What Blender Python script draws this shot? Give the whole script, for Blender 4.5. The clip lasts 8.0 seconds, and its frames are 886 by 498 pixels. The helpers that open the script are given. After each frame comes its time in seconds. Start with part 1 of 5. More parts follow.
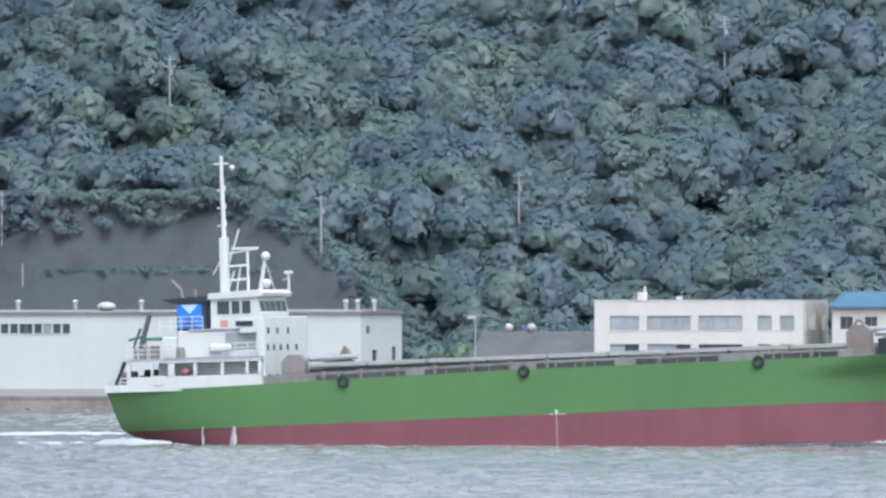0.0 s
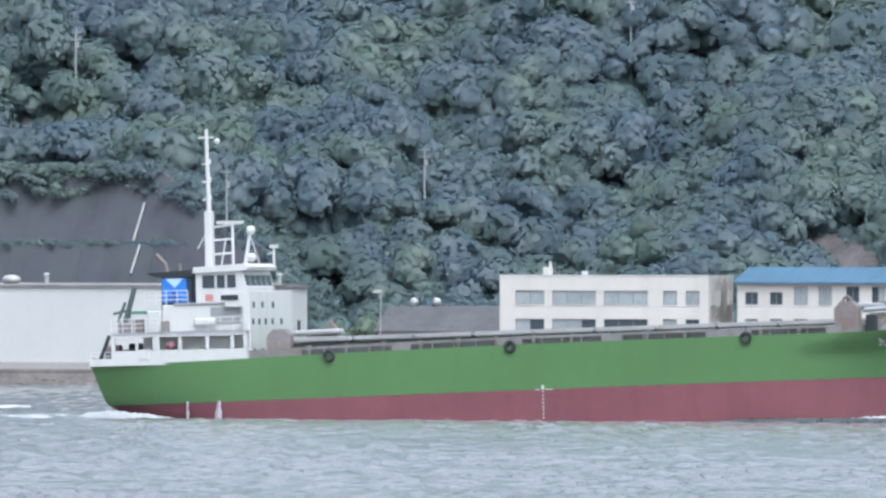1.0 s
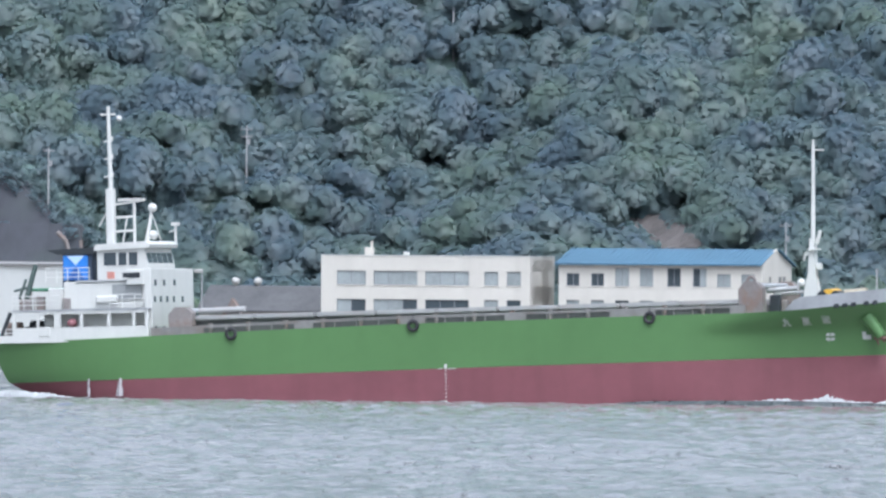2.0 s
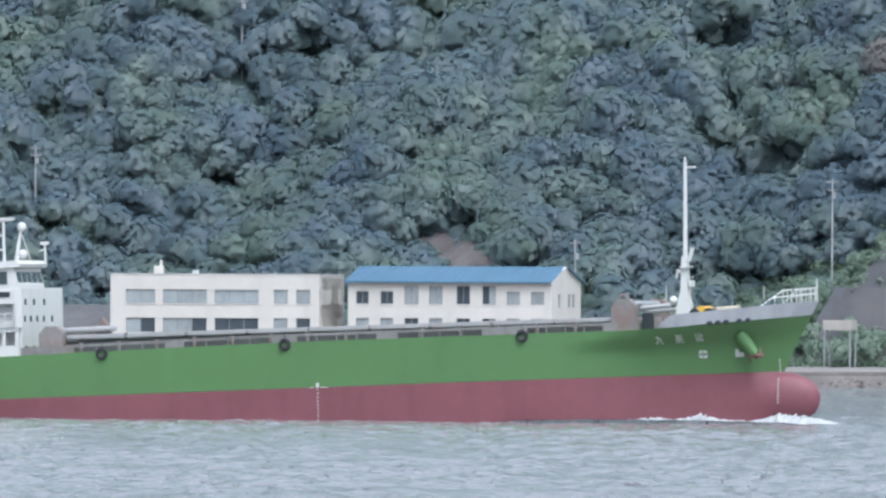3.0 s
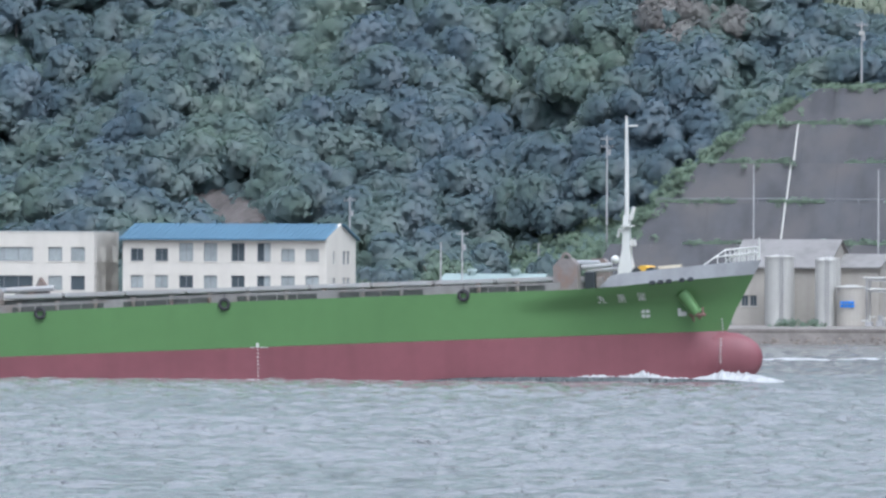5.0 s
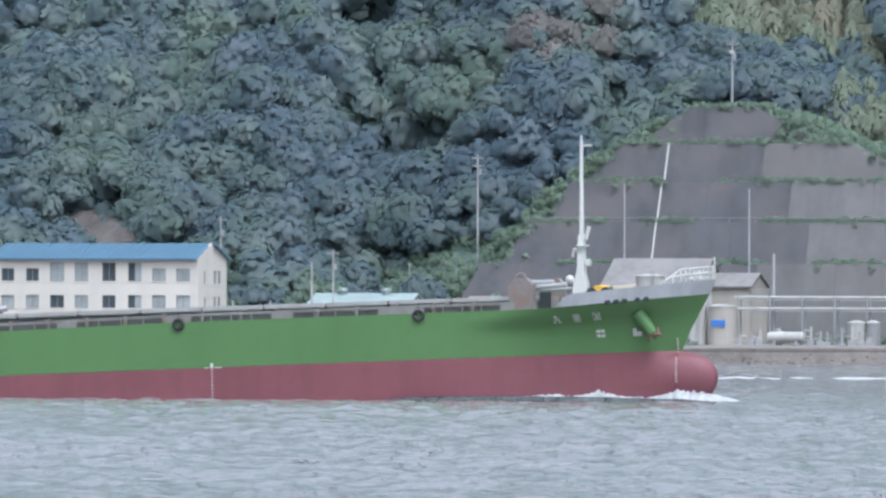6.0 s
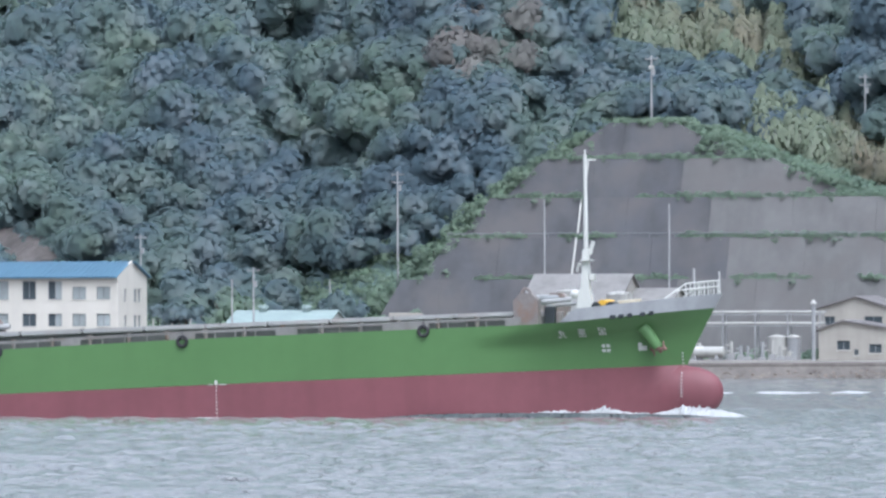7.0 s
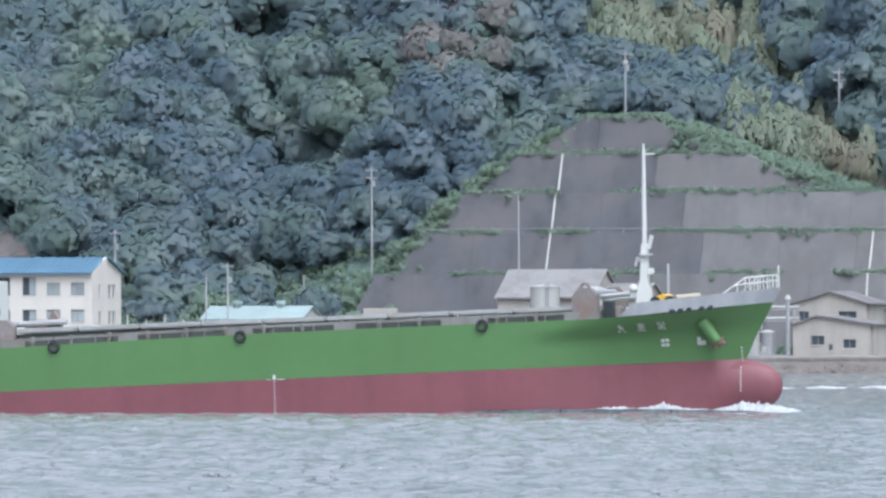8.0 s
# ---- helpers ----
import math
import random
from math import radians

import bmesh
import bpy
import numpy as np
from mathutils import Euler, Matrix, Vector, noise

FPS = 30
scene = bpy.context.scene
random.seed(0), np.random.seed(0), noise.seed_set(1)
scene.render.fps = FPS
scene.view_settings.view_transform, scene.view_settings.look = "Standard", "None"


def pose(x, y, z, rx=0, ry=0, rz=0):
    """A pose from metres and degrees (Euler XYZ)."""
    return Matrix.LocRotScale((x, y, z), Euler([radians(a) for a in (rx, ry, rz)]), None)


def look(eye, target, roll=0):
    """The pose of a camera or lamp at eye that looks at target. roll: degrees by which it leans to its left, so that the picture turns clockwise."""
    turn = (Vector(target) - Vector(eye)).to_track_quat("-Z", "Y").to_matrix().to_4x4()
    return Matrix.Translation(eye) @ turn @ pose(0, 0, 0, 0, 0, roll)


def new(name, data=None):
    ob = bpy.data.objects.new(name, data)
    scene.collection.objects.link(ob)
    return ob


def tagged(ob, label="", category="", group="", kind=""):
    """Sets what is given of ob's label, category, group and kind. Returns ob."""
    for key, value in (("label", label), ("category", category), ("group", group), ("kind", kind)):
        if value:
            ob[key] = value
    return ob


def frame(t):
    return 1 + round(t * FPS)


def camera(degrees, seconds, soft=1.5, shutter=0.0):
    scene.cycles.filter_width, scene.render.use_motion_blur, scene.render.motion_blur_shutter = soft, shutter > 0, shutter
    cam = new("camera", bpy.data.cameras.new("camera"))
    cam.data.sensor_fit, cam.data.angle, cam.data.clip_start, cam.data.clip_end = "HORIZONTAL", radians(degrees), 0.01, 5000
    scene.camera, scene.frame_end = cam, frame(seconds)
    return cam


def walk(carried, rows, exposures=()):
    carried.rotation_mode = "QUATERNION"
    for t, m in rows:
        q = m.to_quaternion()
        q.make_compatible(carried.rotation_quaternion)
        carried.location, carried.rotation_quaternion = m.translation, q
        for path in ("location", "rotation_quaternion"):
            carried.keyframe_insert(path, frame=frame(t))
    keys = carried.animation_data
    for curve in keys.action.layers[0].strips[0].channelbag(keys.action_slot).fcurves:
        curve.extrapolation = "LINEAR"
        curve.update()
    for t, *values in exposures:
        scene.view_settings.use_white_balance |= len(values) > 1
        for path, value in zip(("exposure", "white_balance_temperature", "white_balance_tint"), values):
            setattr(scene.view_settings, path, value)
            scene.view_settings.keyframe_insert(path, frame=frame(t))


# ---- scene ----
# ---------------------------------------------------------------- camera
EYE = (0.0, 0.0, 10.0)


def aim(yaw, pitch, roll):
    """A pose at the quay-side eye: yaw to the right of +y, pitch up, roll, in degrees."""
    return pose(*EYE, 0, 0, -yaw) @ pose(0, 0, 0, 90 + pitch, 0, 0) @ pose(0, 0, 0, 0, 0, roll)


cam = camera(4.2762, 8.0, soft=2.6)
walk(cam, [
    (0.0, aim(0.0050, 0.3228, -0.030)),
    (0.5, aim(0.2964, 0.3446, 0.084)),
    (1.0, aim(0.4613, 0.1989, 0.180)),
    (1.2, aim(0.5738, 0.2198, 0.200)),
    (2.3, aim(1.6412, 0.0830, 0.479)),
    (2.5, aim(1.8432, 0.1312, 0.431)),
    (3.0, aim(2.3401, 0.2009, 0.280)),
    (3.5, aim(2.7322, 0.2247, 0.385)),
    (4.0, aim(3.0045, 0.2122, 0.296)),
    (4.2, aim(3.0785, 0.1994, 0.300)),
    (5.3, aim(3.5643, -0.0411, 0.126)),
    (5.5, aim(3.6359, -0.0237, 0.026)),
    (6.0, aim(4.0515, 0.0938, 0.163)),
    (6.5, aim(4.3031, 0.0947, 0.150)),
    (7.0, aim(4.4370, 0.1731, -0.155)),
    (7.5, aim(4.4279, 0.1719, -0.225)),
    (8.0, aim(4.5617, 0.1512, -0.219)),
], exposures=[(0.0, 0.78, 5530, 10), (3.0, 0.72, 5530, 10), (5.5, 0.64, 5530, 10), (6.5, 0.70, 5530, 10), (8.0, 0.77, 5530, 10)])

# ---------------------------------------------------------------- world and sun
SUN_ELEV, SUN_AZ = 62.0, 162.0    # degrees; azimuth clockwise from +y
world = bpy.data.worlds.new("overcast_sky")
scene.world = world
world.use_nodes = True
wn = world.node_tree.nodes
sky = wn.new("ShaderNodeTexSky")
sky.sky_type = 'NISHITA'
sky.sun_disc = False
sky.sun_elevation, sky.sun_rotation = radians(SUN_ELEV), radians(SUN_AZ)
sky.air_density, sky.dust_density, sky.ozone_density = 1.0, 7.0, 1.0
wn["Background"].inputs["Strength"].default_value = 0.15
cloud = wn.new("ShaderNodeHueSaturation")    # cloud cover takes most of the blue out of the sky
cloud.inputs["Saturation"].default_value = 0.3
world.node_tree.links.new(sky.outputs[0], cloud.inputs["Color"])
world.node_tree.links.new(cloud.outputs[0], wn["Background"].inputs["Color"])
sun = new("sun", bpy.data.lights.new("sun", 'SUN'))
sun.data.energy, sun.data.angle, sun.data.color = 1.0, radians(30), (1.0, 0.95, 0.88)
az, el = radians(SUN_AZ), radians(SUN_ELEV)
sun.matrix_basis = look((math.sin(az) * math.cos(el) * 500, math.cos(az) * math.cos(el) * 500, math.sin(el) * 500), (0, 0, 0))


# ---------------------------------------------------------------- materials
def mat(name, color, rough=0.6, vary=0.15, scale=1.0, bump=0.0, metal=0.0, streak=0.0, tint=None, amount=0.0, spec=0.5, island=0.0):
    """Painted or natural surface: base colour, broad stains, fine grain, optional vertical streaks, a second tint in patches."""
    m = bpy.data.materials.new(name)
    m.use_nodes = True
    n, l = m.node_tree.nodes, m.node_tree.links
    b = n["Principled BSDF"]
    b.inputs["Roughness"].default_value, b.inputs["Metallic"].default_value = rough, metal
    b.inputs["Specular IOR Level"].default_value = spec
    tc = n.new("ShaderNodeTexCoord")
    big, fine = n.new("ShaderNodeTexNoise"), n.new("ShaderNodeTexNoise")
    for t, s, d in ((big, scale * 0.35, 3), (fine, scale * 4.0, 4)):
        t.inputs["Scale"].default_value, t.inputs["Detail"].default_value = s, d
        l.new(tc.outputs["Object"], t.inputs["Vector"])
    add = n.new("ShaderNodeMath")
    add.operation = 'MULTIPLY_ADD'
    add.inputs[1].default_value = 0.45
    l.new(fine.outputs["Fac"], add.inputs[0])
    l.new(big.outputs["Fac"], add.inputs[2])
    ramp = n.new("ShaderNodeMapRange")
    ramp.inputs["From Min"].default_value, ramp.inputs["From Max"].default_value = 0.5, 0.95
    ramp.inputs["To Min"].default_value, ramp.inputs["To Max"].default_value = 1 - vary, 1 + vary
    l.new(add.outputs[0], ramp.inputs["Value"])
    val = ramp.outputs[0]
    if island:
        geo, mr, mul = n.new("ShaderNodeNewGeometry"), n.new("ShaderNodeMapRange"), n.new("ShaderNodeMath")
        mr.inputs["To Min"].default_value, mr.inputs["To Max"].default_value = 1 - island, 1 + island
        l.new(geo.outputs["Random Per Island"], mr.inputs["Value"])
        mul.operation = 'MULTIPLY'
        l.new(val, mul.inputs[0])
        l.new(mr.outputs[0], mul.inputs[1])
        val = mul.outputs[0]
    if streak:
        mp, st = n.new("ShaderNodeMapping"), n.new("ShaderNodeTexNoise")
        mp.inputs["Scale"].default_value = (1.6, 1.6, 0.08)
        st.inputs["Scale"].default_value, st.inputs["Detail"].default_value = scale, 5
        l.new(tc.outputs["Object"], mp.inputs["Vector"])
        l.new(mp.outputs[0], st.inputs["Vector"])
        mr, mul = n.new("ShaderNodeMapRange"), n.new("ShaderNodeMath")
        mr.inputs["From Min"].default_value, mr.inputs["From Max"].default_value = 0.45, 0.7
        mr.inputs["To Min"].default_value, mr.inputs["To Max"].default_value = 1.0, 1 - streak
        mul.operation = 'MULTIPLY'
        l.new(st.outputs["Fac"], mr.inputs["Value"])
        l.new(val, mul.inputs[0])
        l.new(mr.outputs[0], mul.inputs[1])
        val = mul.outputs[0]
    hsv = n.new("ShaderNodeHueSaturation")
    hsv.inputs["Color"].default_value = (*color, 1)
    l.new(val, hsv.inputs["Value"])
    out = hsv.outputs[0]
    if tint:
        pt, mr, mx = n.new("ShaderNodeTexNoise"), n.new("ShaderNodeMapRange"), n.new("ShaderNodeMixRGB")
        pt.inputs["Scale"].default_value, pt.inputs["Detail"].default_value = scale * 0.8, 5
        l.new(tc.outputs["Object"], pt.inputs["Vector"])
        mr.inputs["From Min"].default_value, mr.inputs["From Max"].default_value = 0.56 - amount * 0.3, 0.80 - amount * 0.3
        l.new(pt.outputs["Fac"], mr.inputs["Value"])
        l.new(mr.outputs[0], mx.inputs["Fac"])
        l.new(out, mx.inputs[1])
        mx.inputs[2].default_value = (*tint, 1)
        out = mx.outputs[0]
    l.new(out, b.inputs["Base Color"])
    if bump:
        bp = n.new("ShaderNodeBump")
        bp.inputs["Strength"].default_value, bp.inputs["Distance"].default_value = bump, 0.05
        l.new(fine.outputs["Fac"], bp.inputs["Height"])
        l.new(bp.outputs[0], b.inputs["Normal"])
    return m


def leafy(name, color, other, split=0.55):
    """Leaves: two hues in patches of a few metres, slight change from spray to spray, light shining through them, a
    bluish sheen standing for haze.
    """
    m = bpy.data.materials.new(name)
    m.use_nodes = True
    n, l = m.node_tree.nodes, m.node_tree.links
    b = n["Principled BSDF"]
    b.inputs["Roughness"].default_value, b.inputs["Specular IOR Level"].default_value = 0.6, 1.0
    # bluish sheen paints distance haze onto the leaves
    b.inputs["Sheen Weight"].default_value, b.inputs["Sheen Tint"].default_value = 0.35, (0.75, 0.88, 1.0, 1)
    tc, ns, fine = n.new("ShaderNodeTexCoord"), n.new("ShaderNodeTexNoise"), n.new("ShaderNodeTexNoise")
    ns.inputs["Scale"].default_value, ns.inputs["Detail"].default_value = 0.075, 3
    fine.inputs["Scale"].default_value, fine.inputs["Detail"].default_value = 0.9, 5
    mr, mx, hs = n.new("ShaderNodeMapRange"), n.new("ShaderNodeMixRGB"), n.new("ShaderNodeHueSaturation")
    mr.inputs["From Min"].default_value, mr.inputs["From Max"].default_value = split - 0.1, split + 0.2
    mx.inputs[1].default_value, mx.inputs[2].default_value = (*color, 1), (*other, 1)
    geo, var, mul = n.new("ShaderNodeNewGeometry"), n.new("ShaderNodeMapRange"), n.new("ShaderNodeMath")
    var.inputs["To Min"].default_value, var.inputs["To Max"].default_value = 0.93, 1.07
    gain = n.new("ShaderNodeMapRange")
    gain.inputs["From Min"].default_value, gain.inputs["From Max"].default_value = 0.3, 0.7
    gain.inputs["To Min"].default_value, gain.inputs["To Max"].default_value = 0.82, 1.18
    mul.operation = 'MULTIPLY'
    tr, mixs = n.new("ShaderNodeBsdfTranslucent"), n.new("ShaderNodeMixShader")
    mixs.inputs[0].default_value = 0.5
    for t in (ns, fine):
        l.new(tc.outputs["Object"], t.inputs["Vector"])
    l.new(ns.outputs["Fac"], mr.inputs["Value"])
    l.new(mr.outputs[0], mx.inputs["Fac"])
    l.new(geo.outputs["Random Per Island"], var.inputs["Value"])
    l.new(fine.outputs["Fac"], gain.inputs["Value"])
    l.new(var.outputs[0], mul.inputs[0])
    l.new(gain.outputs[0], mul.inputs[1])
    l.new(mx.outputs[0], hs.inputs["Color"])
    l.new(mul.outputs[0], hs.inputs["Value"])
    l.new(hs.outputs[0], b.inputs["Base Color"])
    l.new(hs.outputs[0], tr.inputs["Color"])
    l.new(b.outputs[0], mixs.inputs[1])
    l.new(tr.outputs[0], mixs.inputs[2])
    l.new(mixs.outputs[0], n["Material Output"].inputs["Surface"])
    return m


M_GREEN = mat("green_hull_paint", (0.088, 0.183, 0.063), 0.45, 0.05, 0.3, 0.05, streak=0.05)
M_RED = mat("red_antifouling", (0.18, 0.060, 0.072), 0.6, 0.10, 0.35, 0.1, streak=0.12)
M_GREYPAINT = mat("grey_deck_paint", (0.34, 0.35, 0.36), 0.55, 0.12, 0.7, 0.1, streak=0.12)
# coaming grey darkened to paint the shade seen through the bulwark slots
M_COAMING = mat("slot_shade_coaming_paint", (0.085, 0.085, 0.085), 0.7, 0.2, 0.8, 0.2)
M_BULWARK = mat("worn_grey_bulwark_paint", (0.19, 0.185, 0.175), 0.7, 0.2, 0.7, 0.2, streak=0.2, tint=(0.16, 0.13, 0.11), amount=0.2)
M_COVER = mat("pale_grey_hatch_paint", (0.33, 0.33, 0.325), 0.5, 0.14, 0.6, 0.1, tint=(0.30, 0.27, 0.25), amount=0.15)
M_RUSTGREY = mat("rusty_grey_steel", (0.20, 0.18, 0.17), 0.75, 0.2, 1.2, 0.3, tint=(0.19, 0.125, 0.095), amount=0.3)
M_WHITE = mat("white_ship_paint", (0.56, 0.56, 0.53), 0.4, 0.04, 0.8, 0.03, streak=0.07)
M_DARK = mat("dark_void", (0.03, 0.035, 0.04), 0.6, 0.2, 1.0)
M_BLACK = mat("black_paint", (0.025, 0.03, 0.035), 0.5, 0.2, 1.0)
M_BLUE = mat("blue_funnel_paint", (0.04, 0.20, 0.62), 0.4, 0.06, 0.8)
M_RUBBER = mat("tyre_rubber", (0.03, 0.03, 0.033), 0.8, 0.2, 3.0, 0.2)
M_GLASS = mat("dark_window_glass", (0.06, 0.075, 0.085), 0.12, 0.15, 0.4)
M_CONC = mat("weathered_concrete", (0.078, 0.079, 0.086), 0.9, 0.16, 0.25, 0.3, streak=0.28, tint=(0.100, 0.095, 0.096), amount=0.42)
M_CONCOLD = mat("old_mossy_concrete", (0.060, 0.063, 0.074), 0.9, 0.16, 0.25, 0.3, streak=0.25, tint=(0.062, 0.072, 0.074), amount=0.4)
M_CONCNEW = mat("newer_paler_concrete", (0.128, 0.126, 0.125), 0.9, 0.14, 0.25, 0.3, streak=0.22, tint=(0.115, 0.109, 0.107), amount=0.3)
M_QUAY = mat("quay_concrete", (0.125, 0.112, 0.102), 0.9, 0.25, 0.4, 0.4, streak=0.3)
M_YARD = mat("worn_yard_concrete", (0.19, 0.175, 0.16), 0.9, 0.2, 0.3, 0.2)
M_WALLWHITE = mat("white_rendered_wall", (0.555, 0.53, 0.475), 0.8, 0.05, 0.3, 0.1, streak=0.07)
M_WALLGREY = mat("pale_cladding", (0.50, 0.51, 0.485), 0.6, 0.04, 0.3, 0.05, streak=0.03)
M_ROOFBLUE = mat("blue_metal_roof", (0.068, 0.14, 0.205), 0.6, 0.10, 0.5, 0.1)
# blue mixed into the leaf colours stands for haze over the far hill
M_HAZELEAF = leafy("haze_tinted_foliage", (0.070, 0.118, 0.150), (0.114, 0.172, 0.130), 0.48)
M_STONE = mat("rubble_stone", (0.135, 0.112, 0.094), 0.9, 0.3, 0.5, 0.3, island=0.4)
M_BAMBOO = leafy("bamboo_foliage", (0.178, 0.218, 0.140), (0.255, 0.205, 0.140), 0.55)
M_GRASS = leafy("bank_grass", (0.150, 0.220, 0.140), (0.125, 0.19, 0.13))
M_BROWNLEAF = leafy("dying_foliage", (0.150, 0.132, 0.120), (0.118, 0.138, 0.120))
M_ROCK = mat("bare_brown_rock", (0.085, 0.076, 0.072), 0.95, 0.3, 0.6, 0.5, streak=0.2)
M_PALEROCK = mat("pale_bare_rock", (0.21, 0.20, 0.20), 0.95, 0.2, 0.6, 0.5, streak=0.2)
M_BARK = mat("tree_bark", (0.12, 0.10, 0.085), 0.9, 0.25, 1.5, 0.4)
M_SOIL = mat("hill_undergrowth", (0.10, 0.148, 0.135), 0.95, 0.2, 0.3, 0.3)


# ---------------------------------------------------------------- mesh helpers
def part(name, bm, material, parent=None, label="", smooth=False):
    me = bpy.data.meshes.new(name)
    bmesh.ops.recalc_face_normals(bm, faces=bm.faces)
    for f in bm.faces:
        f.smooth = smooth
    for e in bm.edges:
        if len(e.link_faces) == 2 and e.calc_face_angle(0) > 0.6:
            e.smooth = False
    bm.to_mesh(me)
    bm.free()
    for m in (material if isinstance(material, (list, tuple)) else [material]):
        me.materials.append(m)
    ob = new(name, me)
    ob.parent = parent
    if label:
        ob["label"] = label
    return ob


def box(bm, x0, x1, y0, y1, z0, z1, m=None, bev=0.0):
    """A box between two corners, optionally with bevelled edges, moved by m."""
    r = bmesh.ops.create_cube(bm, size=1.0)
    vs = r["verts"]
    bmesh.ops.transform(bm, verts=vs, matrix=Matrix.Translation(((x0 + x1) / 2, (y0 + y1) / 2, (z0 + z1) / 2)) @ Matrix.Diagonal((x1 - x0, y1 - y0, z1 - z0, 1)))
    if bev:
        es = list({e for v in vs for e in v.link_edges})
        vs = bmesh.ops.bevel(bm, geom=es, offset=bev, segments=1, affect='EDGES')["verts"]
        vs = list(set(vs))
    if m is not None:
        bmesh.ops.transform(bm, verts=vs, matrix=m)
    return vs


def tube(bm, a, b, r, r2=None, seg=8):
    """A round bar from a to b."""
    a, b = Vector(a), Vector(b)
    d = b - a
    m = Matrix.Translation((a + b) / 2) @ d.to_track_quat("Z", "Y").to_matrix().to_4x4()
    return bmesh.ops.create_cone(bm, cap_ends=True, segments=seg, radius1=r, radius2=r if r2 is None else r2, depth=d.length, matrix=m)["verts"]


def ball(bm, c, r, squash=1.0, seg=12):
    return bmesh.ops.create_uvsphere(bm, u_segments=seg, v_segments=seg // 2 + 2, radius=r, matrix=Matrix.Translation(c) @ Matrix.Diagonal((1, 1, squash, 1)))["verts"]


def prism(bm, pts, y0, y1, m=None):
    """An outline in x, z pushed from y0 to y1."""
    a = [bm.verts.new((x, y0, z)) for x, z in pts]
    b = [bm.verts.new((x, y1, z)) for x, z in pts]
    bm.faces.new(a)
    bm.faces.new(b[::-1])
    for i in range(len(pts)):
        j = (i + 1) % len(pts)
        bm.faces.new((a[i], b[i], b[j], a[j]))
    if m is not None:
        bmesh.ops.transform(bm, verts=a + b, matrix=m)
    return a + b


def interp(s, rows):
    return float(np.interp(s, [r[0] for r in rows], [r[1] for r in rows]))


def empty(name, m=None, parent=None, **tags):
    ob = new(name)
    ob.empty_display_size = 0.5
    ob.parent = parent
    if m is not None:
        ob.matrix_basis = m
    return tagged(ob, **tags)


def sheet(name, verts, faces, material, smooth=False):
    me = bpy.data.meshes.new(name)
    verts, faces = np.asarray(verts, np.float32), np.asarray(faces, np.int32)
    me.vertices.add(len(verts))
    me.vertices.foreach_set("co", verts.ravel())
    me.loops.add(faces.size)
    me.loops.foreach_set("vertex_index", faces.ravel())
    me.polygons.add(len(faces))
    me.polygons.foreach_set("loop_start", np.arange(0, faces.size, faces.shape[1], dtype=np.int32))
    me.polygons.foreach_set("loop_total", np.full(len(faces), faces.shape[1], np.int32))
    me.polygons.foreach_set("use_smooth", np.full(len(faces), smooth))
    me.materials.append(material)
    me.update(calc_edges=True)
    me.validate()
    return new(name, me)


def grid_faces(nu, nv):
    i = np.arange((nu - 1) * (nv - 1))
    r, c = i // (nv - 1), i % (nv - 1)
    a = r * nv + c
    return np.stack([a, a + 1, a + nv + 1, a + nv], 1)


# ---------------------------------------------------------------- the sea
def water_material():
    m = bpy.data.materials.new("grey_sea_water")
    m.use_nodes = True
    n, l = m.node_tree.nodes, m.node_tree.links
    b = n["Principled BSDF"]
    b.inputs["Base Color"].default_value = (0.22, 0.225, 0.22, 1)
    b.inputs["Roughness"].default_value, b.inputs["IOR"].default_value = 0.05, 1.333
    tc, ns, bp = n.new("ShaderNodeTexCoord"), n.new("ShaderNodeTexNoise"), n.new("ShaderNodeBump")
    ns.inputs["Scale"].default_value, ns.inputs["Detail"].default_value = 1.8, 4
    bp.inputs["Strength"].default_value, bp.inputs["Distance"].default_value = 1.0, 0.34
    mp = n.new("ShaderNodeMapping")
    mp.inputs["Scale"].default_value = (0.9, 0.6, 1.0)
    l.new(tc.outputs["Object"], mp.inputs["Vector"])
    l.new(mp.outputs[0], ns.inputs["Vector"])
    l.new(ns.outputs["Fac"], bp.inputs["Height"])
    # scattered steep ripples on top of the even chop
    rip, top, steep, mp2 = n.new("ShaderNodeTexNoise"), n.new("ShaderNodeMapRange"), n.new("ShaderNodeBump"), n.new("ShaderNodeMapping")
    rip.inputs["Scale"].default_value, rip.inputs["Detail"].default_value = 1.0, 2
    mp2.inputs["Scale"].default_value = (1.7, 0.8, 1.0)
    top.inputs["From Min"].default_value, top.inputs["From Max"].default_value = 0.61, 0.68
    steep.inputs["Strength"].default_value, steep.inputs["Distance"].default_value = 1.0, 1.1
    l.new(tc.outputs["Object"], mp2.inputs["Vector"])
    l.new(mp2.outputs[0], rip.inputs["Vector"])
    l.new(rip.outputs["Fac"], top.inputs["Value"])
    l.new(top.outputs[0], steep.inputs["Height"])
    l.new(bp.outputs[0], steep.inputs["Normal"])
    l.new(steep.outputs[0], b.inputs["Normal"])
    return m


